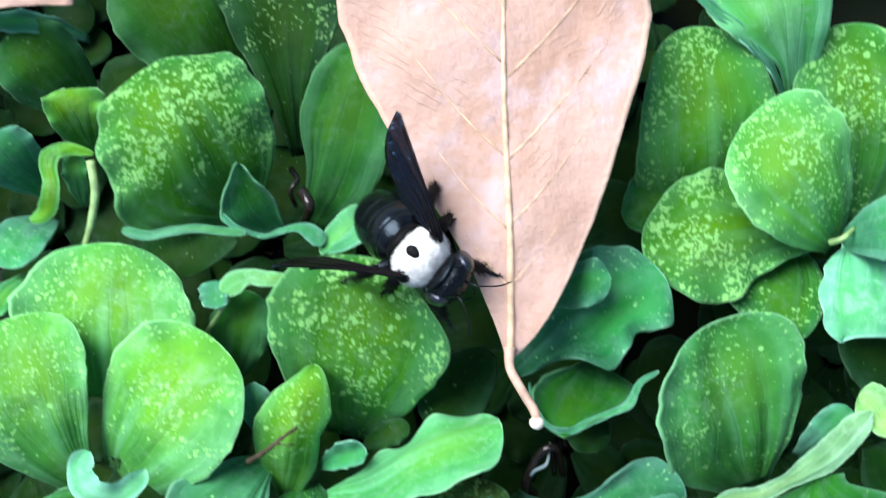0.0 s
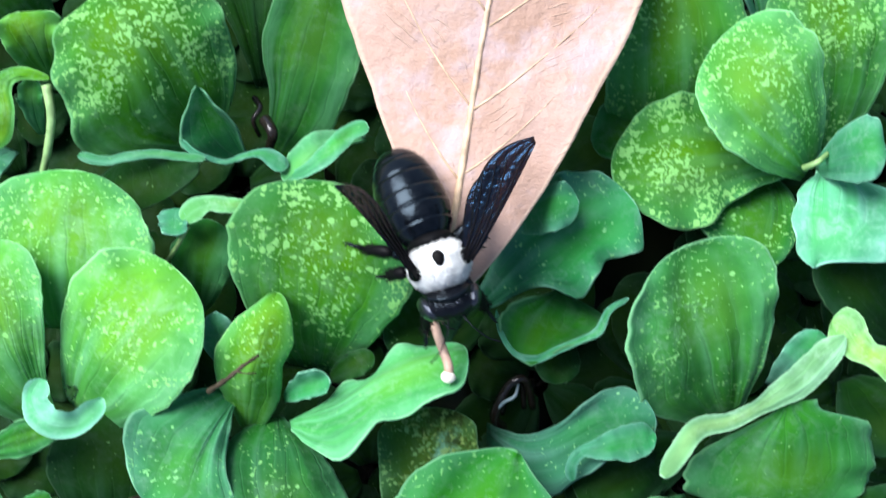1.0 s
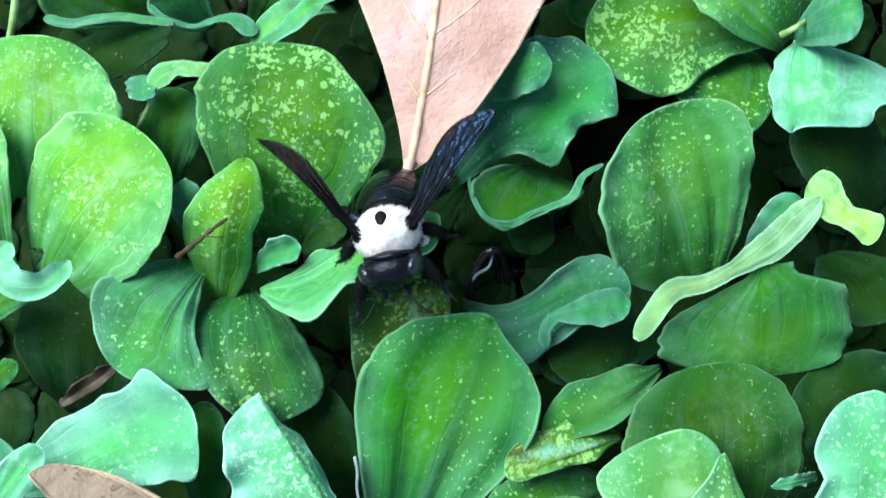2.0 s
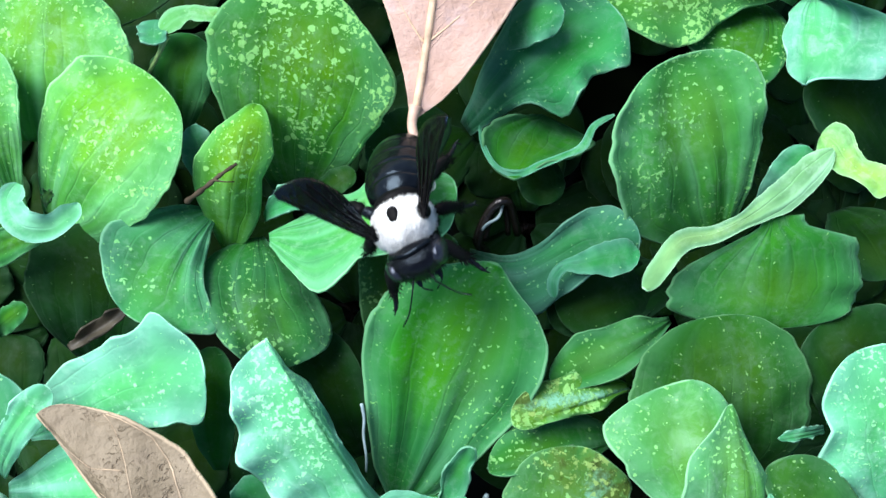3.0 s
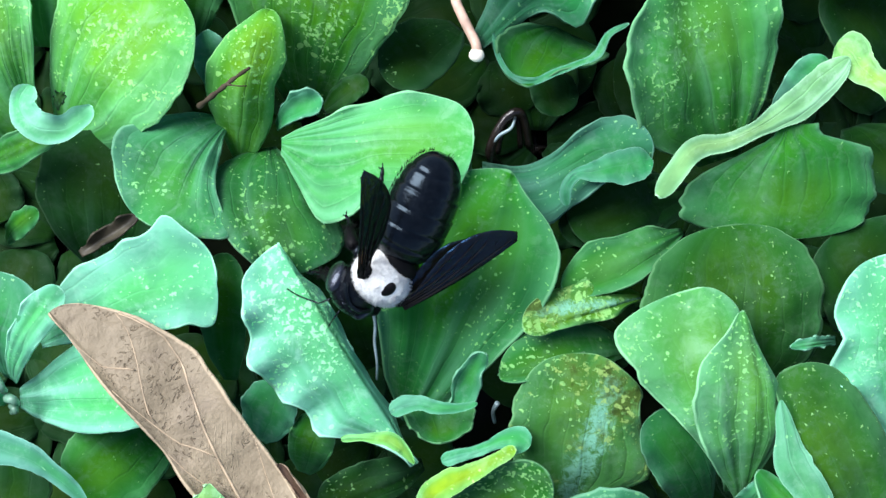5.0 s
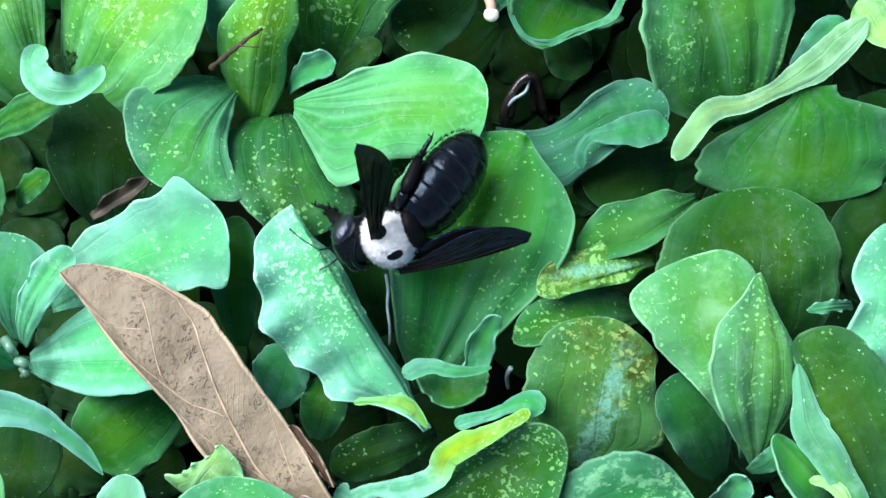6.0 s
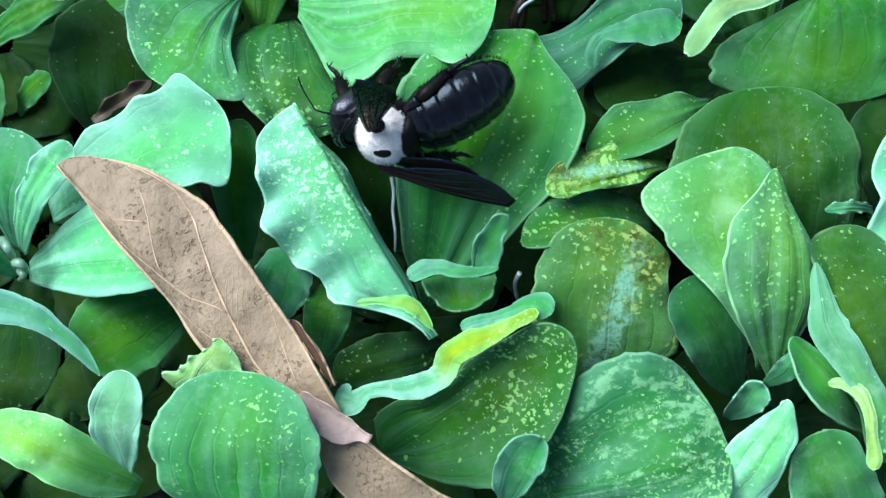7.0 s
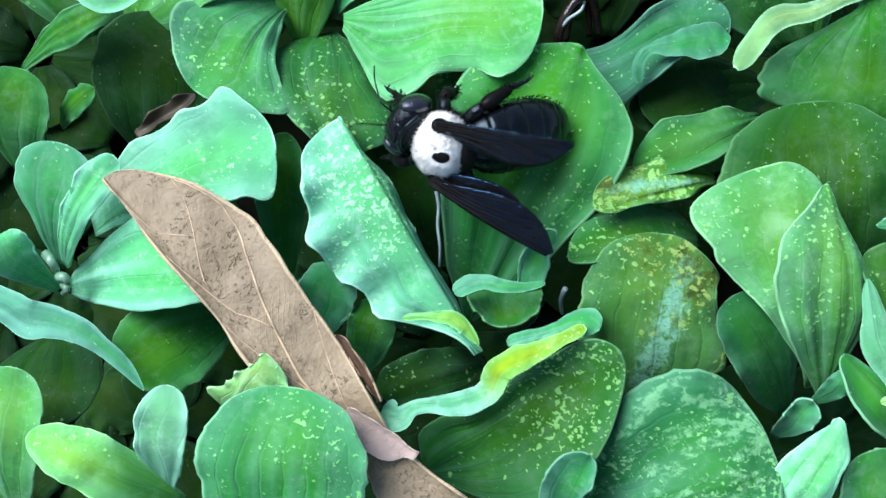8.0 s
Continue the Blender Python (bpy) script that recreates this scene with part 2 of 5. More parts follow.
def wing_material():
    m = Nodes("smoky wing membrane")
    co, info = shifted(m)
    n = m.noise(co, 300.0, 2.0)
    m.set(Base_Color=m.mix(n, (0.004, 0.004, 0.004, 1), (0.009, 0.008, 0.006, 1)), Roughness=0.24, Specular_IOR_Level=0.55, Specular_Tint=(0.18, 0.5, 1.0, 1))
    m.bump(m.math("ADD", m.noise(co, 900.0, 2.0), m.math("MULTIPLY", m.noise(co, 330.0, 3.0, 0.6), 1.6)), 0.0004, 0.7)
    tr = m.add("ShaderNodeBsdfTransparent", {}, Color=(0.46, 0.33, 0.22, 1))
    mx = m.add("ShaderNodeMixShader", {}, i0=0.3, i1=m.bsdf.outputs[0], i2=tr.outputs[0])
    m.put(m.out.inputs[0], mx.outputs[0])
    return m.mat


LEAF = leaf_material("water lettuce leaf")
OLD_LEAF = leaf_material("old spotted leaf", 0.85)
WORN_LEAF = leaf_material("ribbed leaf with worn pale skin", worn=0.6)
TURNED_RIM = leaf_material("leaf rim turned over half way", turned=True)
PINK = dead_material("dry pink-tan leaf", (0.50, 0.335, 0.265, 1), (0.43, 0.265, 0.185, 1), (0.59, 0.43, 0.31, 1), 0.08, 0.35, (0.50, 0.385, 0.375, 1))
BROWN = dead_material("dry brown leaf", (0.295, 0.236, 0.15, 1), (0.2, 0.158, 0.098, 1), (0.54, 0.42, 0.27, 1), 0.85, 0.12, (0.20, 0.155, 0.105, 1))
FOLD = dead_material("dry folded crease", (0.46, 0.35, 0.3, 1), (0.36, 0.27, 0.21, 1), (0.62, 0.5, 0.42, 1), 0.2, 0.1, (0.42, 0.33, 0.3, 1))
DARK_FOLD = dead_material("dark curled dry edge", (0.13, 0.075, 0.045, 1), (0.07, 0.04, 0.025, 1), (0.42, 0.3, 0.2, 1), 0.4, 0.1, (0.1, 0.06, 0.04, 1))
VEIN = plain("dry vein", (0.62, 0.44, 0.28), 0.6)
BVEIN = plain("brown vein", (0.44, 0.33, 0.21), 0.6)
STALK = plain("dry stalk", (0.5, 0.33, 0.24), 0.6)
STALK_END = plain("pale stalk end", (0.8, 0.72, 0.58), 0.6)
WHITE_STEM = plain("pale whitish stem", (0.32, 0.43, 0.45), 0.4)
BUD = plain("pale bud", (0.14, 0.29, 0.2), 0.3)
STEM = plain("pale green stem", (0.3, 0.5, 0.18), 0.5)
ROOT = plain("wet dark root", (0.018, 0.014, 0.011), 0.22)
TWIG = plain("brown dry twig", (0.062, 0.05, 0.032), 0.8, Specular_IOR_Level=0.1)
DARKDRY = plain("rotten dark leaf", (0.042, 0.036, 0.022), 0.6, vary=0.5)
BLACK = plain("glossy black shell", (0.0028, 0.0035, 0.0045), 0.19, vary=0.4, scale=900.0, bump=0.00012, Specular_IOR_Level=0.27, Specular_Tint=(0.6, 0.82, 1.0, 1))
BLACKFUR = plain("black fur", (0.0035, 0.0035, 0.004), 0.55, Specular_IOR_Level=0.1)
WHITE = plain("white fur", (0.76, 0.77, 0.74), 0.9, vary=0.22, scale=700.0, bump=0.0006)
EYE = plain("dark compound eye", (0.008, 0.008, 0.011), 0.14, scale=3000.0, Specular_IOR_Level=0.85, Specular_Tint=(0.75, 0.85, 1.0, 1))
SKIN = plain("black skin", (0.0035, 0.0035, 0.0045), 0.2, bump=0.0004, scale=1500.0, Specular_IOR_Level=0.26, Specular_Tint=(0.65, 0.84, 1.0, 1))
WING = wing_material()
WINGVEIN = plain("wing vein", (0.006, 0.005, 0.006), 0.65, Specular_IOR_Level=0.12)


def water_material():
    m = Nodes("dark still water")
    co, info = shifted(m)
    m.set(Base_Color=m.mix(m.noise(co, 40.0), (0.004, 0.008, 0.004, 1), (0.012, 0.016, 0.007, 1)), Roughness=0.22, Specular_IOR_Level=0.12)
    m.bump(m.noise(co, 35.0, 2.0), 0.002, 0.3)
    return m.mat


# ---------------------------------------------------------------- mesh helpers, in millimetres
MM = 0.001


def part(name, bm, material, parent, label=""):
    """Links a bmesh (in millimetres, in its parent's space) as one mesh under a thing or a part."""
    me = bpy.data.meshes.new(name)
    bmesh.ops.scale(bm, vec=(MM, MM, MM), verts=bm.verts)
    bm.to_mesh(me)
    bm.free()
    me.polygons.foreach_set("use_smooth", [True] * len(me.polygons))
    me.materials.append(material)
    ob = new(name, me)
    ob.parent = parent
    return tagged(ob, label)


def smooth_curve(xs, ys, x):
    """Monotone cubic through a few stations."""
    n = len(xs)
    d = [(ys[i + 1] - ys[i]) / (xs[i + 1] - xs[i]) for i in range(n - 1)]
    t = [d[0]] + [0 if d[i - 1] * d[i] <= 0 else 2 * d[i - 1] * d[i] / (d[i - 1] + d[i]) for i in range(1, n - 1)] + [d[-1]]
    i = min(n - 2, max(0, sum(1 for v in xs[1:-1] if x >= v)))
    h = xs[i + 1] - xs[i]
    u = (x - xs[i]) / h
    return ((1 + 2 * u) * (1 - u) ** 2 * ys[i] + u * (1 - u) ** 2 * h * t[i] + u * u * (3 - 2 * u) * ys[i + 1] + u * u * (u - 1) * h * t[i + 1])


def surface(base, tip, left, right, arch=0.0, lift=(0, 0), wave=(0.45, 3), blunt=6, bend=0.0, bend2=0.0, rib=0.32, seed=0, neck=0.35, crease=0.0, rise=2.6, lobes=(), edge=(0, 0)):
    """A leaf's upper face as a function of s (0 base to 1 tip) and q (-1 left rim to 1 right rim). The spine runs from base
    to tip, with half widths to both sides: three at 0.25, 0.55 and 0.85 of the length, or more at even steps. lift: how far the
    sides rise from the spine; edge: how far the last bit of rim turns up; wave: height and number of ripples along the rim."""
    base, tip = Vector(base), Vector(tip)
    run = tip - base
    flat = Vector((run.x, run.y, 0))
    rib *= min(1.0, (flat.length / 24) ** 1.5)
    side = Vector((flat.y, -flat.x, 0)).normalized()
    fine = len(left) > 3
    st = [0.0] + ([(i + 0.5) / len(left) for i in range(len(left))] if fine else [0.25, 0.55, 0.85]) + [1.0]
    rough = 0.35 if fine else 1.0

    def half(w, s, off):
        g = [max(0.6, w[0] * neck)] + [w[i] / math.sqrt(1 - st[i + 1] ** blunt) for i in range(len(w))]
        g.append(g[-1] + (g[-1] - g[-2]) * 0.3)
        v = max(0.2, smooth_curve(st, g, s)) * math.sqrt(max(0.0, 1 - s ** blunt))
        for ls, lside, amp in lobes:
            if (lside > 0) == (off > 0):
                v += amp * math.exp(-((s - ls) / 0.07) ** 2) * (1 if s < 0.98 else 0)
        return v * (1 + rough * (0.03 + 0.035 * min(2.5, wave[0])) * noise.noise((s * 9 + seed * 3.1, off, seed)) + 0.028 * noise.noise((s * 15 + seed, off, 7.0)) + 0.012 * noise.noise((s * 31 + seed, off, 3.0)))

    def at(s, q):
        a = abs(q)
        v = half(left, s, 0.0) * q if q < 0 else half(right, s, 9.0) * q
        co = base + flat * s + side * (v + bend * 4 * s * (1 - s) + bend2 * math.sin(6.283 * s))
        shut = math.sqrt(max(0.0, 1 - s ** (blunt * 1.5)))
        a, q = a * shut, q * shut
        up = lift[0] if q < 0 else lift[1]
        z = base.z + run.z * (1 - (1 - s) ** rise) + arch * 4 * s * (1 - s) + up * a ** 1.7 * min(1, s * 3) + 0.5 * (lift[0] + lift[1]) * s ** 9 * (1 - a)
        z += wave[0] * a ** 3 * math.sin(6.283 * wave[1] * s + seed * 1.7 + (1.9 if q < 0 else 0)) * min(1, s * 2.5)
        z += wave[0] * 0.6 * max(0, s - 0.7) / 0.3 * math.sin(q * 5) * math.cos(seed)
        z += (edge[0] if q < 0 else edge[1]) * a ** 6 * min(1, s * 3)
        z += rib * math.cos(q * (8.5 + 2.5 * math.sin(seed * 5.1)) + 0.8 * math.sin(seed * 2.3) + 0.5 * math.sin(s * 5 + seed)) * math.sin(3.14 * min(1, s * 0.9 + 0.05)) * (1 - 0.35 * s) * shut - crease * (1 - a) ** 2
        z += (0.5 + 0.5 * wave[0]) * a ** 7 * noise.noise((s * 7 + seed, 4.0 if q < 0 else 8.0, seed))
        z += 1.5 * noise.noise((co.x * 0.075, co.y * 0.075, seed)) + 0.55 * noise.noise((co.x * 0.22, co.y * 0.22, seed + 5))
        return Vector((co.x, co.y, z))

    return at


def blade(base, tip, left, right, nu=38, nv=20, thick=0.32, **shape):
    """A leaf blade with thickness, as a bmesh."""
    at = surface(base, tip, left, right, **shape)
    rows_ = []
    for i in range(nu + 1):
        s = (1 - (1 - i / nu) ** 1.7) * 0.9995
        row = []
        for j in range(nv + 1):
            q = 2 * j / nv - 1
            q = math.copysign(1 - (1 - abs(q)) ** 1.25, q)
            row.append((tuple(at(s, q)), (q * 0.5 + 0.5, s)))
        rows_.append(row)
    bm = bmesh.new()
    uvl = bm.loops.layers.uv.new("UVMap")
    fan = bm.loops.layers.uv.new("fan")
    wide = min(1.2, max(0.25, max(*left, *right) / 11))
    pts = np.array([[c[0] for c in r] for r in rows_])
    du, dv = np.gradient(pts, axis=0), np.gradient(pts, axis=1)
    nrm = np.cross(dv, du)
    nrm /= np.linalg.norm(nrm, axis=2, keepdims=True) + 1e-9
    top = [[bm.verts.new(rows_[i][j][0]) for j in range(nv + 1)] for i in range(nu + 1)]
    low = [[bm.verts.new(pts[i, j] - nrm[i, j] * thick) for j in range(nv + 1)] for i in range(nu + 1)]

    def face(vs, ids):
        f = bm.faces.new(vs)
        for lp, (i, j) in zip(f.loops, ids):
            lp[uvl].uv = rows_[i][j][1]
            lp[fan].uv = ((rows_[i][j][1][0] * 2 - 1) * wide, rows_[i][j][1][1])

    for i in range(nu):
        for j in range(nv):
            c = [(i, j), (i, j + 1), (i + 1, j + 1), (i + 1, j)]
            face([top[a][b] for a, b in c], c)
            face([low[a][b] for a, b in c[::-1]], c[::-1])
    ring = [(0, j) for j in range(nv)] + [(i, nv) for i in range(nu)] + [(nu, j) for j in range(nv, 0, -1)] + [(i, 0) for i in range(nu, 0, -1)]
    for a, b in zip(ring, ring[1:] + ring[:1]):
        face([top[a[0]][a[1]], low[a[0]][a[1]], low[b[0]][b[1]], top[b[0]][b[1]]], [a, a, b, b])
    bmesh.ops.recalc_face_normals(bm, faces=bm.faces)
    return bm


def tube(bm, pts, radii, sides=8):
    """Adds a round tapered tube through points."""
    pts = [Vector(p) for p in pts]
    rings = []
    for i, p in enumerate(pts):
        d = (pts[min(i + 1, len(pts) - 1)] - pts[max(i - 1, 0)]).normalized()
        a = d.orthogonal().normalized()
        if i:
            a = (prev - d * prev.dot(d)).normalized()
        prev = a
        b = d.cross(a)
        r = radii[i] if i < len(radii) else radii[-1]
        rings.append([bm.verts.new(p + (a * math.cos(6.2832 * k / sides) + b * math.sin(6.2832 * k / sides)) * r) for k in range(sides)])
    for r0, r1 in zip(rings, rings[1:]):
        for k in range(sides):
            bm.faces.new((r0[k], r0[(k + 1) % sides], r1[(k + 1) % sides], r1[k]))
    bm.faces.new(rings[0][::-1])
    bm.faces.new(rings[-1])
    return bm


def arc(pts, n=6):
    """A smooth line through a few points."""
    pts = [Vector(p) for p in pts]
    out = []
    for i in range(len(pts) - 1):
        p0, p1, p2, p3 = pts[max(i - 1, 0)], pts[i], pts[i + 1], pts[min(i + 2, len(pts) - 1)]
        for k in range(n):
            u = k / n
            out.append(0.5 * ((2 * p1) + (p2 - p0) * u + (2 * p0 - 5 * p1 + 4 * p2 - p3) * u * u + (3 * p1 - p0 - 3 * p2 + p3) * u ** 3))
    return out + [pts[-1]]


def ball(bm, centre, radii, turn=(0, 0, 0), seg=20):
    m = Matrix.LocRotScale(centre, Euler([radians(a) for a in turn]), radii)
    bmesh.ops.create_uvsphere(bm, u_segments=seg, v_segments=seg * 2 // 3, radius=1, matrix=m)
    return bm


# ---------------------------------------------------------------- ground
bm = bmesh.new()
bmesh.ops.create_grid(bm, x_segments=8, y_segments=8, size=400000)
water = part("water", bm, water_material(), None)
water.location = (0, 0, -0.052)
tagged(water, "dark still pond water under floating plants", "water", kind="structure")

# ---------------------------------------------------------------- water lettuce
COUNT = [0]


def water_lettuce(x, y, label):
    """A plant at its heart's place, with its short root crown standing in the water."""
    ob = tagged(new("water_lettuce"), label, "water plant", "water lettuce in the pond")
    ob.location = (x * MM, y * MM, -0.047)
    bm = bmesh.new()
    for k in range(9):
        a = k * 0.7
        r = 2 + k % 3
        tube(bm, arc([(0, 0, 3), (r * math.cos(a), r * math.sin(a), 0), (1.6 * r * math.cos(a + 0.4), 1.6 * r * math.sin(a + 0.4), -6.5)], 4), [0.9, 0.7, 0.5, 0.4], 6)
    part("root_crown", bm, ROOT, ob, "dark wet root crown")
    return ob


def leaf(plant, base, tip, left, right, tint, speck, loose=False, material=None, **shape):
    COUNT[0] += 1
    o = Vector(base) if loose else plant.location / MM
    bm = blade([base[i] - o[i] for i in range(3)], [tip[i] - o[i] for i in range(3)], left, right, seed=COUNT[0], **shape)
    ob = part("leaf", bm, material or LEAF, plant)
    if loose:
        ob.location = Vector(base) * MM - plant.location
    ob.color = (*tint, min(1.0, speck))
    return ob


# deep leaves of tint (0.0076, 0.055, 0.008) carry the gaps' shade in their colour
PLANTS = {}

plant = PLANTS["heart"] = water_lettuce(-56.4, -3.9, "bright green water lettuce rosette with rounded leaves")
leaf(plant, (-57.9, 7.5, -7), (-56.1, 31.5, -1), (13.4, 15, 11.2), (14.8, 13.9, 9.4), (0.081, 0.376, 0.0584), 0.65, blunt=8, arch=1, wave=(0.6, 3))
leaf(plant, (-61.8, -6.7, -16), (-69.5, 20.0, 1), (10, 13.7, 10.9), (3.6, 7.3, 7.7), (0.081, 0.376, 0.0584), 0.6, arch=2, wave=(0.4, 3))
leaf(plant, (-57.9, -4.6, -15), (-38.2, 14.9, 0), (7.5, 11.7, 10.2), (10.6, 12.4, 9.1), (0.081, 0.376, 0.0584), 0.65, arch=2, wave=(0.4, 4))
leaf(plant, (-54.6, -3.5, 2), (-52.5, -2.2, 5), (0.7, 0.9, 0.7), (0.7, 0.9, 0.7), (0.0076, 0.055, 0.008), 0)

plant = PLANTS["centre"] = water_lettuce(-26.7, -2.6, "green water lettuce with large speckled leaf and pale leaf")
leaf(plant, (-40.1, 11.8, -20), (-35.1, 24.6, -6), (3.9, 4.9, 3.9), (4.3, 5.3, 4.3), (0.02, 0.17, 0.0234), 0.05)
leaf(plant, (-32.6, 0.8, -17), (-34.2, 9.7, -3), (2.1, 2.6, 1.9), (3.4, 3.4, 2.1), (0.0565, 0.265, 0.1266), 0.05)
leaf(plant, (-20.1, 1.9, -18), (-14.5, 28.7, 3), (11.2, 14.8, 12.6), (10.3, 14.2, 7.5), (0.031, 0.19, 0.02), 1, arch=3, wave=(0.5, 3))
leaf(plant, (-17.1, 0.2, -14), (-9.7, 3.5, -7), (1.7, 2.1, 1.7), (1.7, 2.1, 1.7), (0.0076, 0.055, 0.008), 0.1)
leaf(plant, (-31.6, -2.5, -12), (-41.6, -19.8, 0), (1.0, 2.4, 3.8, 5.8, 9.0, 11.5, 6.5), (4.6, 6.9, 8.9, 10.7, 9.8, 7.8, 4.2), (0.0456, 0.255, 0.085), 0.55, blunt=5, lift=(-1, 1), wave=(0.8, 3), rib=0.5)
leaf(plant, (-25.5, -5.9, -14), (-22.3, -27.4, -2), (2.5, 6.0, 8.0, 9.5, 10.5, 8.5), (6.5, 8.7, 9.0, 7.9, 5.4, 2.5), (0.022, 0.15, 0.034), 0.7, blunt=5, lift=(-5, 1), wave=(0.6, 3), rib=0.6)
leaf(plant, (-30.3, -7.9, -14), (-24.2, 12.7, 2), (2.6, 5.9, 6.4, 5.1, 1.9), (3.1, 4.3, 3.9, 4.6, 2.8), (0.0808, 0.32, 0.034), 0.6, blunt=2.2, lift=(-2, -4), wave=(0.5, 2))
moving_leaf = leaf(plant, (-22.1, -7.1, -3), (6.5, -5.8, 2), (1.8, 3.4, 4.8, 6.0, 6.3, 6.0, 4.4), (6.0, 12.4, 11.6, 8.8, 8.6, 10.4, 7.4), (0.0665, 0.37, 0.088), 0.2, blunt=6, lift=(-1, -1), rise=1.0, neck=0.3, wave=(1.3, 2.5), loose=True)
leaf(plant, (-24.2, -3.1, -12), (-16.2, -0.8, -4), (1.7, 2.4, 2), (1.2, 1.5, 1.5), (0.0565, 0.265, 0.1266), 0.1, lift=(2, 1))

plant = PLANTS["upper"] = water_lettuce(-38.1, 45.2, "dark green water lettuce with broad speckled leaf")
# deep leaf behind the others, shade put into its tint
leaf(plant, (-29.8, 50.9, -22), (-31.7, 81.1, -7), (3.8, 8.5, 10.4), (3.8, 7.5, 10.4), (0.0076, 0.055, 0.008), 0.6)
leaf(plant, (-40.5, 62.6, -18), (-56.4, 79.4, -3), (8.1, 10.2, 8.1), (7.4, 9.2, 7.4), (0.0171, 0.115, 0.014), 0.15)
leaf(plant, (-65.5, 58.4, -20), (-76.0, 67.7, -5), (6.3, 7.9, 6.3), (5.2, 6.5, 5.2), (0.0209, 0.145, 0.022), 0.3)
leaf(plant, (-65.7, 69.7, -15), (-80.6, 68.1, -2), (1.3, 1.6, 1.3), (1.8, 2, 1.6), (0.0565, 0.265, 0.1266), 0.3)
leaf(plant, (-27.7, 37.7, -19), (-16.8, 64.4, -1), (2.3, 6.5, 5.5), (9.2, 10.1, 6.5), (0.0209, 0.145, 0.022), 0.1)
# tint darkened for the shade under the broad leaf
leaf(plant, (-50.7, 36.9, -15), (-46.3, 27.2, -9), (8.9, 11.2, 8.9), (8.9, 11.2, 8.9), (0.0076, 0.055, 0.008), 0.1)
leaf(plant, (-37.0, 37.4, -13), (-50.8, 59.4, 5), (5.4, 15.1, 17.0, 15.2, 14.6, 14.2, 11.8, 8.7), (4.0, 9.2, 11.5, 12.7, 13.2, 12.7, 11.7, 4.7), (0.031, 0.19, 0.02), 1.0, blunt=7, arch=2.5, wave=(1.2, 4), lift=(-1.5, -1.5))
leaf(plant, (-30.8, 35.3, -8), (-36.6, 43.7, 1), (3.6, 6.5, 6.9, 5.2, 2.3), (0.7, 1.5, 1.2, 0.5, 0.4), (0.02, 0.16, 0.045), 0.1, blunt=3.5, lift=(2, 2.5), rise=1.4, edge=(0.6, 0.4))
leaf(plant, (-11.9, 40.1, -15), (-23.8, 30.2, -1), (1.1, 1.6, 1.2), (2.5, 3.4, 2.1), (0.0665, 0.37, 0.088), 0.1, blunt=3)
leaf(plant, (-39.7, 25.9, -3), (-39.8, 21.3, 0), (0.6, 1.3, 1.6, 1.7, 1.5), (2.7, 3.2, 2.9, 2.5, 2.0), (0.0565, 0.265, 0.1266), 0.4, blunt=6, rise=1.0)

plant = PLANTS["edge"] = water_lettuce(-65.1, 37.6, "small curled yellow-green water lettuce at the edge")
leaf(plant, (-71.0, 38.6, -17), (-74.8, 28.1, -3), (3.7, 4.6, 3.7), (3.7, 4.6, 3.7), (0.0565, 0.265, 0.1266), 0.5)
leaf(plant, (-71.6, 42.7, -15), (-76.9, 48.7, 0), (4, 5, 4), (4, 5, 4), (0.0565, 0.265, 0.1266), 0.1)
leaf(plant, (-71.6, 28.6, -13), (-74.2, 19.8, 0), (1.4, 1.8, 1.4), (1.4, 1.8, 1.4), (0.0665, 0.37, 0.088), 0.1)
leaf(plant, (-62.9, 48.6, -10), (-63.8, 55.4, 3), (3.6, 4.3, 3.6), (3.1, 4.9, 5.4), (0.0808, 0.32, 0.034), 0.1, wave=(1, 2))
leaf(plant, (-63.3, 38.9, -8), (-62.8, 45.8, 1), (1.6, 2, 1.6), (1.7, 2.1, 1.7), (0.02, 0.17, 0.0234), 0.02)

plant = PLANTS["round"] = water_lettuce(52.0, 38.6, "water lettuce with round green leaves and pale specks")
leaf(plant, (40.0, 37.9, -18), (35.3, 67.4, 0), (11.9, 10.1, 6.9), (10.1, 11.9, 8.4), (0.0406, 0.24, 0.026), 0.8, arch=2)
leaf(plant, (38.7, 47.3, -20), (25.7, 36.1, -7), (5.2, 5.6, 3.7), (5.6, 5.6, 3.7), (0.02, 0.17, 0.0234), 0.1)
leaf(plant, (65.6, 38.3, -19), (62.0, 69.4, -3), (8.3, 10.4, 8.3), (8.3, 10.4, 8.3), (0.0406, 0.24, 0.026), 1.0)
leaf(plant, (55.7, 35.2, -19), (50.5, 16.8, -4), (4.2, 4.8, 3.3), (13.9, 15.8, 9.3), (0.02, 0.17, 0.0234), 0.6)
leaf(plant, (63.0, 36.2, -14), (27.2, 30.8, -1), (1.1, 3.1, 4.3, 6.6, 9.9, 9.5, 5.2), (2.9, 7.0, 10.1, 11.2, 11.7, 10.5, 6.1), (0.035, 0.21, 0.022), 1.0, blunt=6, wave=(1.2, 5), rib=0.4)
leaf(plant, (53.8, 56.1, -9), (44.3, 77.3, 6), (1.8, 8.4, 9.7), (6.2, 9.7, 9.7), (0.0665, 0.37, 0.088), 0.15)
leaf(plant, (52.8, 56.5, -8), (34.7, 70.7, 6), (0.6, 1, 0.9), (0.6, 1, 0.9), (0.0565, 0.265, 0.1266), 0.1, blunt=4, bend=0.5)
leaf(plant, (61.4, 34.6, -12), (42.7, 50.4, 5), (8.8, 11.5, 9.3), (7, 10.8, 9.6), (0.081, 0.376, 0.0584), 0.75, blunt=8, arch=1)
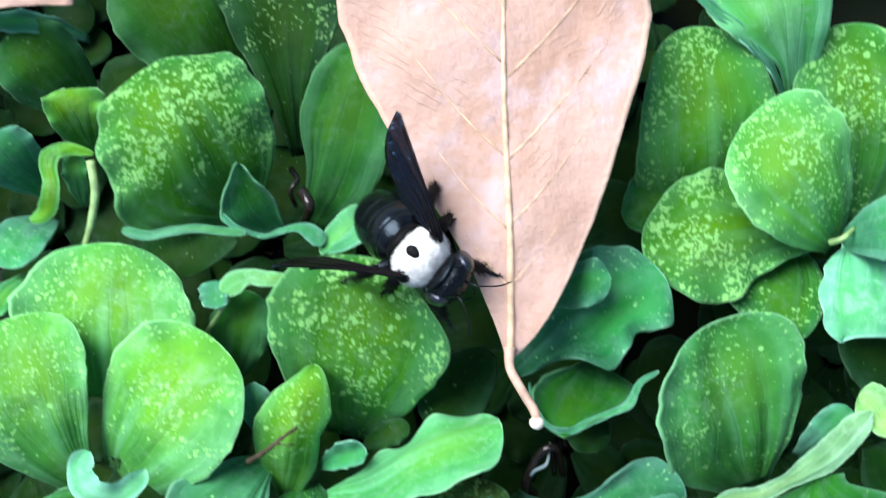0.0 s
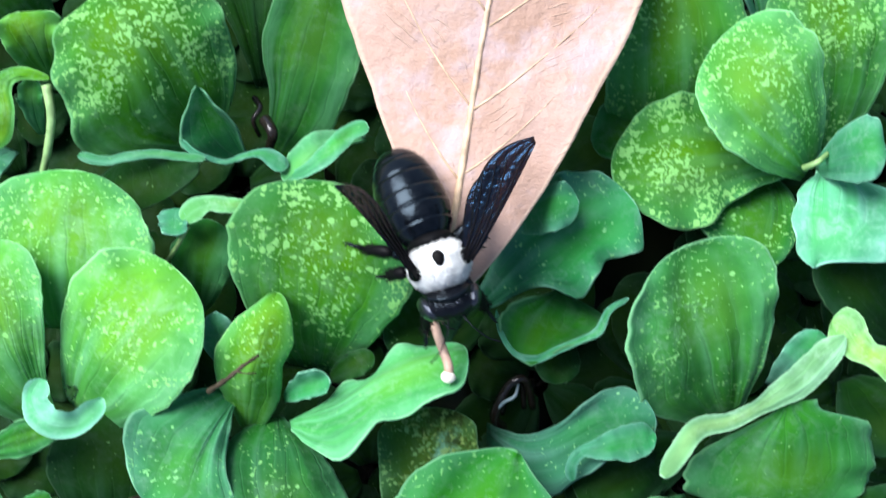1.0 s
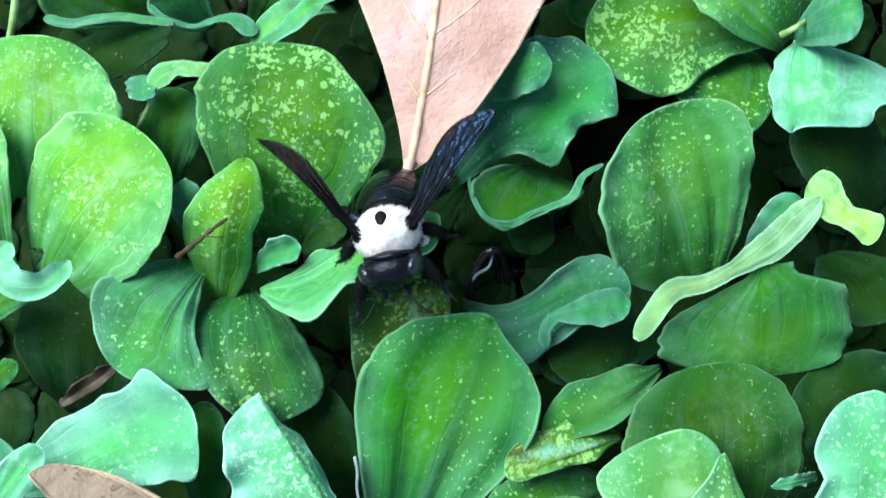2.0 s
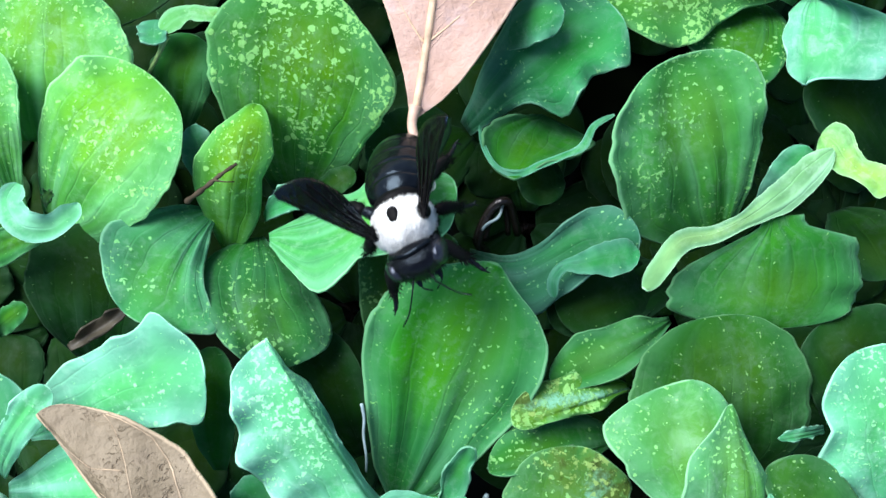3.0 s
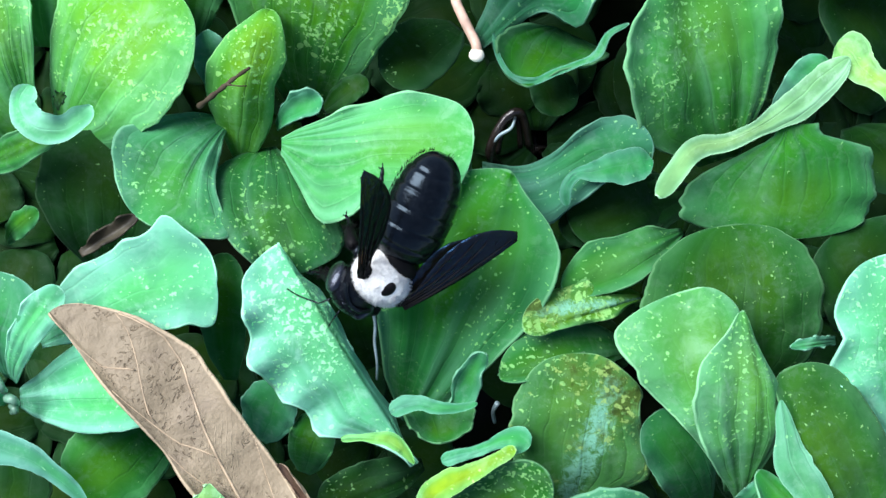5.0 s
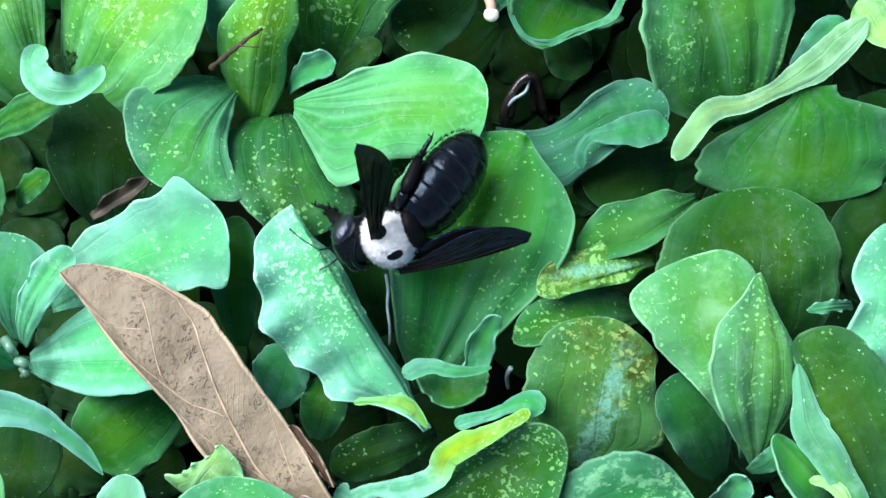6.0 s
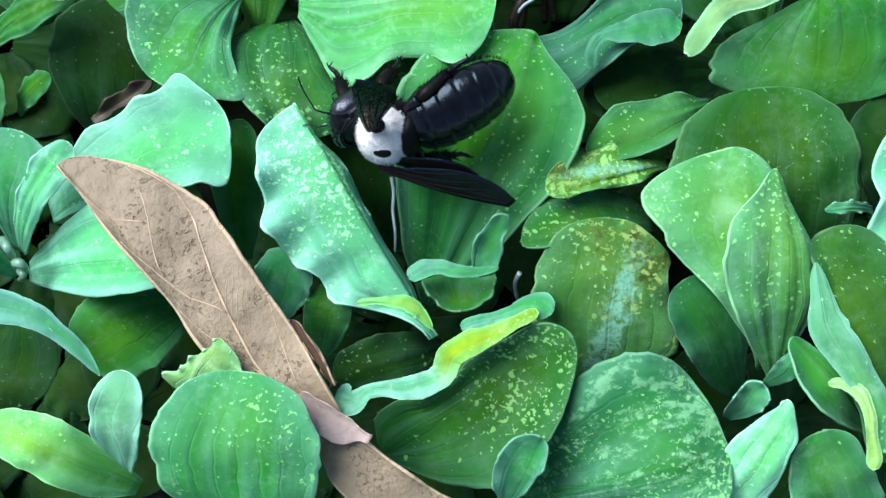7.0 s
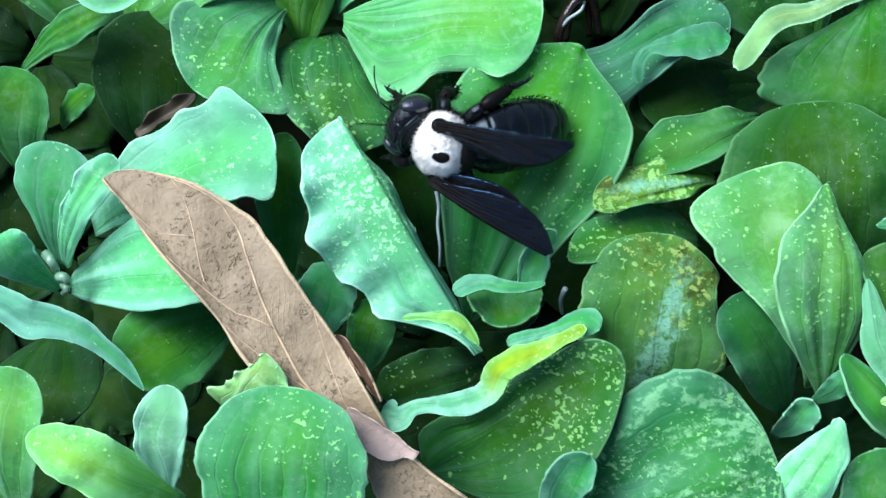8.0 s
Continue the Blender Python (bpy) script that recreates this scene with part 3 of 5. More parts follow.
leaf(plant, (62.2, 33.9, -10), (57.8, 16.3, 1), (12.5, 14.8, 14.6, 14.4, 11.2, 11.0, 1.3), (0.9, 2.8, 4.1, 4.3, 4.5, 3.7, 2.4), (0.1045, 0.42, 0.215), 0.15, blunt=6, wave=(1.0, 3), lift=(0.5, -1.5))
leaf(plant, (61.1, 33.9, -8), (67.3, 33.7, 6), (4.3, 5.1, 4.1), (3.9, 5.1, 4.1), (0.0565, 0.265, 0.1266), 0.1, arch=1)

plant = PLANTS["cupped"] = water_lettuce(54.3, -12.2, "water lettuce with cupped leaf and pale folded rim")
# three low leaves, coloured near black for the shaded gaps
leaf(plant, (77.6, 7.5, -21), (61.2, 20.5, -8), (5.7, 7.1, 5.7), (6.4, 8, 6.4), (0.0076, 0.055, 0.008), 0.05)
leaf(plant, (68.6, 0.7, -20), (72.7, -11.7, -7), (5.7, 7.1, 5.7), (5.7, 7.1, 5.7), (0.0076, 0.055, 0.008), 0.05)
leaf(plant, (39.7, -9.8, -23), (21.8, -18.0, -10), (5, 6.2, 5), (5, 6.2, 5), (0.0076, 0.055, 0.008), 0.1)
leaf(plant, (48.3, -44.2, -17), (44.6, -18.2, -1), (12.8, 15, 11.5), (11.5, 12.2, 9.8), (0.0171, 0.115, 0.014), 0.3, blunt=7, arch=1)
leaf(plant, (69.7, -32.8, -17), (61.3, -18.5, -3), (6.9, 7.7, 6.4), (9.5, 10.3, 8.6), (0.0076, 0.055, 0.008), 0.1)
leaf(plant, (39.0, -18.4, -10), (20.0, -28.3, -1), (1.4, 2.7, 3.8, 3.6, 2.2), (1.3, 3.2, 3.6, 4.5, 2.7), (0.02, 0.17, 0.0234), 0.45, blunt=5, lift=(0.5, -1.5), wave=(0.8, 2), edge=(0, 0.6))
leaf(plant, (52.0, -4.0, 2.5), (52.7, -20.0, -2), (4.9, 12.0, 13.1, 13.6, 13.4, 12.4, 9.9), (1.8, 5.9, 10.8, 14.1, 15.3, 14.9, 8.8), (0.02, 0.17, 0.0234), 0.15, blunt=10, lift=(-1.5, -2), wave=(0.5, 3), rise=1.0, neck=0.9)
leaf(plant, (47.4, -5.7, -15), (38.3, 19.4, 1), (14.6, 14.9, 9.8), (6, 9.6, 10.3), (0.0373, 0.24, 0.0455), 0.7, blunt=8, lift=(4, 3), rib=1.1, wave=(0.6, 3))
leaf(plant, (52.6, -1.2, -10), (57.9, 6.2, 3), (2.6, 3.2, 2.6), (2.7, 3.4, 2.7), (0.0565, 0.265, 0.1266), 0.02)

plant = PLANTS["ribbed"] = water_lettuce(44.0, -58.5, "water lettuce with ribbed and yellow-brown spotted leaves")
leaf(plant, (32.1, -28.9, -6), (14.2, -34.3, 0.5), (0.7, 2.0, 1.7, 1.5, 1.6), (2.0, 3.9, 4.7, 4.3, 3.2), (0.06, 0.23, 0.03), 1.0, blunt=5, wave=(0.8, 3), lift=(0, -1.5), material=OLD_LEAF)
leaf(plant, (30.9, -37.0, -12), (11.0, -41.4, -1), (0.9, 2.4, 1.6, 1.3, 1.0), (3.6, 6.0, 6.8, 6.0, 3.9), (0.02, 0.17, 0.0234), 0.5, blunt=5, lift=(0, -2.5), wave=(0.5, 2), edge=(0, 0.5))
leaf(plant, (44.1, -60.9, -17), (33.2, -46.2, -2), (4.1, 4.9, 4.1), (3.3, 5.7, 5.1), (0.0152, 0.115, 0.036), 0.1)
leaf(plant, (46.6, -57.7, -12), (38.3, -28.0, 4), (1.2, 3.7, 6.6, 9.8, 11.9, 11.6), (1.6, 4.4, 5.4, 5.9, 5.9, 4.5), (0.0685, 0.3196, 0.078), 0.5, blunt=6, arch=1.5, lift=(-2, -2), rib=0.4, wave=(0.7, 3))
leaf(plant, (48.4, -59.2, -11), (44.8, -31.2, 6), (2.4, 5.9, 8.1, 8.7, 7.4, 2.6), (0.8, 3.8, 5.2, 4.6, 2.2, 0.9), (0.0685, 0.3196, 0.078), 0.6, blunt=3.2, arch=1, lift=(1.5, -2.5), wave=(0.9, 3), rib=0.4)
leaf(plant, (22.9, -60.3, -12), (23.9, -37.5, 0), (6.4, 9.0, 10.4, 10.8, 10.6, 9.3, 6.6), (4.2, 10.1, 10.6, 9.0, 7.7, 8.1, 4.1), (0.0361, 0.17, 0.028), 0.6, blunt=7, wave=(0.8, 3), lift=(-1, -1), crease=1.2, material=OLD_LEAF)
leaf(plant, (13.0, -77.5, -17), (38.7, -66.7, 1), (9.9, 14.7, 12.7), (4.9, 8.1, 9.1), (0.0266, 0.175, 0.062), 0.7, blunt=8, rib=1.3, arch=2, wave=(0.5, 3), material=WORN_LEAF)
leaf(plant, (62.6, -67.0, -12), (47.8, -53.7, 1), (0.9, 2.7, 4.1, 4.7, 4.0, 2.1), (0.2, 0.6, 0.7, 1.2, 1.4, 1.1), (0.04, 0.24, 0.07), 0.2, blunt=4, lift=(2.5, 0), wave=(0.5, 2), edge=(0.8, 0))
leaf(plant, (69.4, -73.5, -10), (51.5, -39.2, 3), (1.4, 4.2, 7.0, 6.4, 6.0, 6.1, 6.6, 7.8, 6.2, 3.6, 2.7), (1.3, 4.0, 6.7, 8.1, 8.4, 8.8, 8.9, 8.6, 8.3, 7.7, 5.2), (0.021, 0.125, 0.018), 0.3, blunt=5, lift=(1, -1), rib=0.5, wave=(0.5, 3))
leaf(plant, (72.3, -50.9, -8), (66.1, -22.5, 6), (2.4, 7.0, 9.8, 11.5, 9.6, 9.7, 6.8), (0.9, 2.7, 3.5, 4.2, 4.4, 4.3, 2.6), (0.1045, 0.42, 0.215), 0.6, blunt=6, wave=(1.6, 4), lift=(-1, -2), rib=0.4)
leaf(plant, (61.2, -34.7, -6), (52.5, -36.1, 1), (0.6, 0.7, 0.6), (0.8, 1, 0.8), (0.0565, 0.265, 0.1266), 0.1)
leaf(plant, (41.5, -64.8, -12), (44.5, -60.0, -4), (1.6, 1.9, 1.6), (1.7, 2.1, 1.7), (0.0565, 0.265, 0.1266), 0.02, lift=(2, 2))
leaf(plant, (47.1, -59.8, -12), (50.1, -55.8, -5), (1.3, 1.6, 1.3), (1.4, 1.8, 1.4), (0.0565, 0.265, 0.1266), 0.02)
leaf(plant, (57.6, -82.0, -13), (51.9, -66.3, 0), (1.3, 3.9, 6.5, 6.0, 4.3), (2.5, 6.3, 5.7, 4.8, 3.8), (0.03, 0.2, 0.05), 0.3, blunt=7, wave=(0.4, 3))
leaf(plant, (37.2, -79.9, -8), (46.9, -62.1, 4), (0.6, 1.8, 3.1, 3.5, 3.6, 2.9, 1.9, 0.6), (1.0, 2.9, 4.8, 4.8, 4.4, 3.7, 3.6, 1.7), (0.14, 0.5, 0.25), 0.35, blunt=5, wave=(0.8, 2), lift=(-1, -1))

plant = PLANTS["tall"] = water_lettuce(5.8, -34.7, "water lettuce with tall ribbed leaf and pale wavy leaf")
# two deepest leaves, their tint stands in for shade
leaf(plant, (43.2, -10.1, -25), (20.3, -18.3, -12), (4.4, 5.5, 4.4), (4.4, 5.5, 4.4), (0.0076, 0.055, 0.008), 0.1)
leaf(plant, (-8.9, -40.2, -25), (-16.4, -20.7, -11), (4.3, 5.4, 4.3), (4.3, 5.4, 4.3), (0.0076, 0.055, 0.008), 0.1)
leaf(plant, (-0.4, -28.6, -21), (-2.0, -4.6, -7), (5.0, 6.9, 7.4, 7.4, 6.6), (3.2, 7.8, 8.3, 8.2, 7.3), (0.03, 0.12, 0.02), 0.7, blunt=7, lift=(0.5, 0.5), wave=(0.8, 3), material=OLD_LEAF)
leaf(plant, (8.3, -7.5, -18), (33.3, -7.9, -2.5), (2.1, 3.7, 5.1), (8, 7.2, 3.7), (0.0333, 0.17, 0.085), 0.3, bend=1.3, bend2=2.2, wave=(1.5, 2))
leaf(plant, (-2.8, -48.7, -21), (12.2, -11.2, -2), (2.4, 6.0, 7.9, 9.7, 11.7, 13.7, 14.5, 14.4, 13.4, 11.0, 5.1), (1.8, 4.7, 6.5, 8.0, 9.4, 10.9, 11.8, 12.0, 11.4, 8.5, 2.5), (0.022, 0.185, 0.036), 0.45, blunt=5, rib=1.2, arch=1, lift=(2, 2.5), wave=(0.8, 3), edge=(0, 1.0))
leaf(plant, (-1.1, -54.5, -9), (-21.9, -22.7, 4), (0.8, 2.7, 6.3, 9.8, 9.5, 11.9, 11.9, 12.5, 10.0, 8.7, 6.4), (0.2, 0.6, 1.3, 1.1, 1.0, 1.2, 1.4, 1.9, 1.8, 0.6, 0.5), (0.1283, 0.47, 0.265), 0.75, blunt=5, wave=(2.8, 5.5), lift=(-2.5, -6), rib=0.5, rise=1.4, edge=(1.0, 0))
leaf(plant, (1.9, -45.3, -6), (2.7, -50.9, -4), (5.4, 5.4, 5.0, 4.6, 2.9), (5.1, 4.7, 4.3, 3.2, 2.3), (0.02, 0.17, 0.0234), 0.1, blunt=5, lift=(2, 2), rise=1.0, edge=(0.5, 0.5))
leaf(plant, (4.1, -46.1, -5), (8.6, -38.0, 1), (0.6, 1.7, 2.0, 1.8, 1.3), (0.9, 2.4, 2.1, 1.0, 1.2), (0.04, 0.23, 0.09), 0.1, blunt=4, lift=(1.5, 1), wave=(0.8, 2), rise=1.2)

plant = PLANTS["wavy"] = water_lettuce(9.8, 12.8, "dark blue-green water lettuce with wavy leaves beside dead leaf")
# gap leaves, darkened by colour as if in shade
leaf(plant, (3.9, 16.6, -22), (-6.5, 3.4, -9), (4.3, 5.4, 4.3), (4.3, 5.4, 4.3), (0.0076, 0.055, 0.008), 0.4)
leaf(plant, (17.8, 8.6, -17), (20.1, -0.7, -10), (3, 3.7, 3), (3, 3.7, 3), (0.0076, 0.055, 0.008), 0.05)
leaf(plant, (20.2, 14.6, -15), (14.1, 1.7, -3), (9.1, 8.1, 6.4, 3.2, 1.5), (1.3, 3.8, 6.3, 6.8, 4.8), (0.014, 0.13, 0.02), 0.12, blunt=5, lift=(2.5, 1.5), edge=(0.6, 1.2), wave=(0.8, 2))
leaf(plant, (7.7, 12.0, -16), (30.1, 27.1, 0), (6, 9.7, 8.2), (2.2, 7.3, 6.2), (0.0388, 0.215, 0.0927), 0.5, wave=(2.3, 4), lobes=((0.45, 1, 1.5), (0.68, 1, -1.8), (0.88, 1, 1.4)))
leaf(plant, (12.2, 24.0, -8), (21.1, 26.0, 5), (2.7, 3.3, 2.7), (3, 3.8, 3), (0.0388, 0.215, 0.0927), 0.3, wave=(0.8, 2))

plant = PLANTS["pale"] = water_lettuce(-48.2, -50.9, "pale blue-green water lettuce rosette under brown leaf")
leaf(plant, (-31.0, -42.6, -20), (-30.6, -23.6, -6), (3, 3.7, 3), (3, 3.7, 3), (0.02, 0.17, 0.0234), 0.1)
# low leaf with the shade above it put into the tint
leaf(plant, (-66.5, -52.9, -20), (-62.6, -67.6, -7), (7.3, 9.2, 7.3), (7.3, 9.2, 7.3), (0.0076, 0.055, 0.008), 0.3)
leaf(plant, (-19.0, -57.0, -20), (-15.5, -47.2, -7), (2.7, 3.3, 2.7), (3, 3.7, 3), (0.02, 0.17, 0.0234), 0.05)
leaf(plant, (-25.9, -51.9, -18), (-21.4, -42.9, -5), (3.3, 4.1, 3.3), (3.6, 4.5, 3.6), (0.0565, 0.265, 0.1266), 0.05)
leaf(plant, (-39.9, -49.6, -18), (-50.4, -59.5, -4), (5.6, 7, 5.6), (5.6, 7, 5.6), (0.02, 0.17, 0.0234), 0.15)
leaf(plant, (-60.3, -37.2, -15), (-30.2, -26.2, 3), (5.8, 7.4, 6.8), (3.2, 5.6, 6.6), (0.1045, 0.42, 0.215), 0.5, blunt=8, wave=(1.2, 3), lobes=((0.85, -1, 2.5), (0.9, 1, 2)))
leaf(plant, (-62.5, -46.3, -13), (-34.7, -44.8, 1), (4.8, 8.8, 7.2), (3.6, 5.2, 4), (0.1045, 0.42, 0.215), 0.35, arch=1)
leaf(plant, (-64.0, -43.0, -13), (-59.3, -28.2, 4), (2.5, 5.6, 4.9), (4.4, 6.2, 5.4), (0.0565, 0.265, 0.1266), 0.3)
leaf(plant, (-62.9, -43.4, -11), (-51.5, -30.1, 5), (1.7, 2.4, 2.4), (2, 2.7, 2.4), (0.1045, 0.42, 0.215), 0.2)
leaf(plant, (-63.8, -46.8, -12), (-68.2, -41.4, 3), (2.2, 3.6, 3.6), (1.9, 3.2, 3.2), (0.1045, 0.42, 0.215), 0.1)
leaf(plant, (-67.7, -79.3, -11), (-64.1, -59.1, 3), (4.6, 5.7, 4.6), (4.6, 5.7, 4.6), (0.0685, 0.3196, 0.078), 0.2)

plant = PLANTS["shaded"] = water_lettuce(-63.0, -23.6, "water lettuce leaves low in the mat, one coloured dark for shade")
# shade painted in: this leaf's tint is far darker than its neighbours'
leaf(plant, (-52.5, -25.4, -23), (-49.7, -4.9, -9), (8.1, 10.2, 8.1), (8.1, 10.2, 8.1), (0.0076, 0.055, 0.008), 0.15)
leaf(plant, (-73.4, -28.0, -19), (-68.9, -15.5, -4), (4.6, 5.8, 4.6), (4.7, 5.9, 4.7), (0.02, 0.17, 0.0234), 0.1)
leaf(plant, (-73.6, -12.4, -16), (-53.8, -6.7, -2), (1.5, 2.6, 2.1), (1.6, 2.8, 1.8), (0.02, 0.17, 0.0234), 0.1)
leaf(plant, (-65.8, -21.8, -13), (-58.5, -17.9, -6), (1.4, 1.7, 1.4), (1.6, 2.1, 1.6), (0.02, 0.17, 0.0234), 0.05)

plant = PLANTS["near"] = water_lettuce(-20.3, -71.9, "water lettuce with rounded leaves and yellow-green folded rim")
# shaded by its tint, low behind the folded rim
leaf(plant, (-0.1, -55.1, -19), (-15.2, -60.4, -6), (2.8, 3.5, 2.8), (3, 3.7, 3), (0.0076, 0.055, 0.008), 0.5)
leaf(plant, (-44.8, -75.4, -8), (-41.3, -61.0, 8), (2.8, 3.6, 2.8), (3, 3.7, 3), (0.152, 0.43, 0.25), 0.02, blunt=4)
leaf(plant, (-33.8, -64.4, 4), (-28.4, -56.5, 11.5), (4.6, 3.5, 2.3, 1.9, 1.5, 0.8, 0.3, 0.3), (0.4, 1.2, 2.0, 2.8, 3.6, 4.4, 5.1, 3.2), (0.17, 0.42, 0.13), 0.3, blunt=5, wave=(0.9, 5), lift=(-1, -1), edge=(0.5, 0.3))
leaf(plant, (-27.2, -82.2, -5), (-24.7, -60.7, 11), (9.9, 11, 8), (10.6, 11.4, 8.5), (0.045, 0.27, 0.085), 0.5, blunt=8, arch=2, rib=0.12)
leaf(plant, (-42.7, -77.2, -8), (-60.7, -68.3, 6), (3.4, 3.1, 2.3), (3.6, 5.1, 3.6), (0.13, 0.5, 0.09), 0.4, blunt=4)
# cupped leaf, its tint darkened for the shade under the rim
leaf(plant, (-8.0, -71.5, -12), (17.9, -54.8, 2), (5.6, 5.6, 3.7, 3.6, 4.9, 4.7, 4.6, 3.5), (3.6, 8.4, 11.0, 12.5, 11.8, 10.0, 7.6, 3.9), (0.016, 0.125, 0.018), 0.7, blunt=6, lift=(3, 2), wave=(0.6, 3), rise=1.0, rib=0.4)
leaf(plant, (9.6, -78.9, -9), (13.8, -68.1, 3), (1.4, 3.5, 4.1, 3.9, 2.7), (0.3, 1.0, 1.5, 2.0, 1.6), (0.0388, 0.215, 0.0927), 0.1, blunt=5, lift=(1.5, 1))


def rim(plant, pts, widths, tint, speck=0.08, curl=0.1, tilt=1.1, material=None):
    """A leaf's rim that has folded over: a bent strip along a smooth line, arched across."""
    COUNT[0] += 1
    o = plant.location / MM
    line = arc([Vector(p) - o for p in pts], 6)
    n, m = len(line), 8
    knots = [i / (len(widths) - 1) for i in range(len(widths))]
    bm = bmesh.new()
    uvl = bm.loops.layers.uv.new("UVMap")
    fan = bm.loops.layers.uv.new("fan")
    top, low, uvs = [], [], []
    for i, c in enumerate(line):
        d = line[min(i + 1, n - 1)] - line[max(i - 1, 0)]
        side = Vector((d.y, -d.x, 0)).normalized()
        w = max(0.25, smooth_curve(knots, widths, i / (n - 1)))
        w *= math.sqrt(min(1, (i + 0.4) / 3, (n - 0.6 - i) / 3))
        a, l, u = [], [], []
        for j in range(m + 1):
            q = 2 * j / m - 1
            z = (-curl * q * q + tilt * q * (0.35 + 0.9 * noise.noise((i * 0.16, COUNT[0], 1.0)))) * min(1.3, w / 1.5)
            wide = w * q * (1 + 0.12 * noise.noise((i * 0.23, COUNT[0], 9.0 if q > 0 else 2.0)) + 0.06 * noise.noise((i * 0.6, COUNT[0], 3.0 * q)))
            q3 = c + side * wide + Vector((0, 0, z + 0.3 * noise.noise((i * 0.3, q, COUNT[0]))))
            a.append(bm.verts.new(q3))
            l.append(bm.verts.new(q3 - Vector((0, 0, 0.2)) - side * q * 0.06))
            u.append((j / m, i / (n - 1)))
        top.append(a)
        low.append(l)
        uvs.append(u)

    def face(ids, sheet):
        vs = [(top if k else low)[i][j] for (i, j), k in zip(ids, sheet)]
        f = bm.faces.new(vs if sheet[0] == sheet[2] else [bm.verts.new(v.co) for v in vs])
        for lp, (i, j) in zip(f.loops, ids):
            lp[uvl].uv = uvs[i][j]
            lp[fan].uv = (uvs[i][j][0] * 0.6, 0.0)

    for i in range(n - 1):
        for j in range(m):
            c = [(i, j), (i, j + 1), (i + 1, j + 1), (i + 1, j)]
            face(c, (1, 1, 1, 1))
            face(c[::-1], (0, 0, 0, 0))
        for j in (0, m):
            face([(i, j), (i + 1, j), (i + 1, j), (i, j)], (1, 1, 0, 0))
    for i in (0, n - 1):
        for j in range(m):
            face([(i, j), (i, j + 1), (i, j + 1), (i, j)], (1, 1, 0, 0))
    bmesh.ops.recalc_face_normals(bm, faces=bm.faces)
    ob = part("folded_rim", bm, material or LEAF, plant, "pale folded leaf rim")
    ob.color = (*tint, speck)
    return ob


rim(PLANTS["upper"], [(-54.1, 33.0, 3.5), (-50.4, 32.1, 3.5), (-46.7, 32.8, 3.2), (-42.9, 33.4, 2.6), (-39.2, 33.2, 1.8), (-35.4, 33.0, 1)], (1.0, 0.8, 0.8, 0.7, 0.7, 0.7), (0.0565, 0.265, 0.1))
rim(PLANTS["heart"], [(-57.5, -0.9, 4), (-58.5, -3.8, 4.5), (-56.5, -6.8, 5), (-52.7, -7.4, 5), (-50.1, -5.5, 4.5), (-48.8, -3.6, 4)], (1.6, 2.1, 2.2, 1.8, 1.6, 0.7), (0.12, 0.42, 0.22), speck=0.02, curl=-0.5, tilt=-1.4)
rim(PLANTS["cupped"], [(60.3, 5.5, 5), (57.2, 2.6, 5), (54.1, -0.5, 4.8), (50.5, -2.9, 4.4), (46.8, -5.2, 4), (42.8, -7.0, 3.6), (38.4, -8.0, 3.5), (35.6, -11.4, 3.4), (33.1, -15.0, 3)], (0.9, 2.2, 2.4, 1.9, 1.2, 1.3, 1.6, 1.6, 1.2), (0.19, 0.46, 0.18))
rim(PLANTS["cupped"], [(59.1, 8.1, 3), (60.8, 6.9, 3.6), (62.1, 4.7, 4), (64.2, 3.1, 4), (66.6, 1.7, 4), (69.0, 0.3, 4)], (2.1, 3.2, 2.8, 2.0, 2.4, 2.8), (0.2137, 0.5, 0.13))
rim(PLANTS["near"], [(-13.9, -63.6, 3), (-11.4, -64.2, 4), (-9.3, -62.8, 4.5), (-6.7, -62.3, 5), (-4.1, -62.2, 5), (-1.5, -61.5, 5), (0.6, -60.1, 5), (1.6, -57.7, 5.2), (3.7, -56.2, 5.2), (6.1, -55.1, 5.2), (8.5, -53.9, 5), (10.8, -52.6, 4.5), (13.2, -51.2, 3)], (2.7, 1.8, 1.0, 1.1, 1.6, 1.7, 1.7, 1.8, 1.8, 1.5, 1.1, 0.9, 0.9), (0.105, 0.38, 0.2), speck=0.3, tilt=1.4, material=TURNED_RIM)
rim(PLANTS["near"], [(2.8, -53.5, -1), (5.0, -52.7, -0.3), (7.3, -52.1, 0), (9.5, -51.2, 0), (11.6, -50.3, 0), (13.8, -50.3, 0), (15.4, -51.1, 0)], (1.0, 1.0, 0.8, 0.8, 1.3, 2.1, 1.0), (0.0565, 0.3, 0.13))
rim(PLANTS["tall"], [(-11.6, -50.6, 1), (-9.1, -50.3, 1.3), (-6.8, -50.3, 1.4), (-4.4, -50.6, 1.1), (-2.6, -52.0, 0.6), (-1.1, -53.9, 0)], (0.6, 0.5, 0.8, 1.1, 0.8, 0.3), (0.1425, 0.44, 0.09))
rim(PLANTS["tall"], [(-4.8, -46.6, -1), (-2.8, -45.6, -0.3), (-0.7, -45.2, 0.3), (1.4, -45.7, 1), (3.6, -45.9, 1), (5.7, -45.7, 0.7), (7.8, -45.1, 0)], (1.2, 1.3, 1.1, 1.0, 0.8, 0.6, 0.4), (0.0565, 0.265, 0.1266))
rim(PLANTS["pale"], [(-70.3, -49.7, 2), (-66.2, -50.6, 2.7), (-62.6, -52.5, 3), (-58.8, -52.9, 3), (-55.1, -54.1, 3), (-51.9, -56.2, 2.4), (-49.0, -58.7, 1.7), (-46.6, -61.6, 1)], (2.5, 2.2, 2.7, 2.2, 1.7, 1.2, 0.9, 0.2), (0.076, 0.31, 0.18))
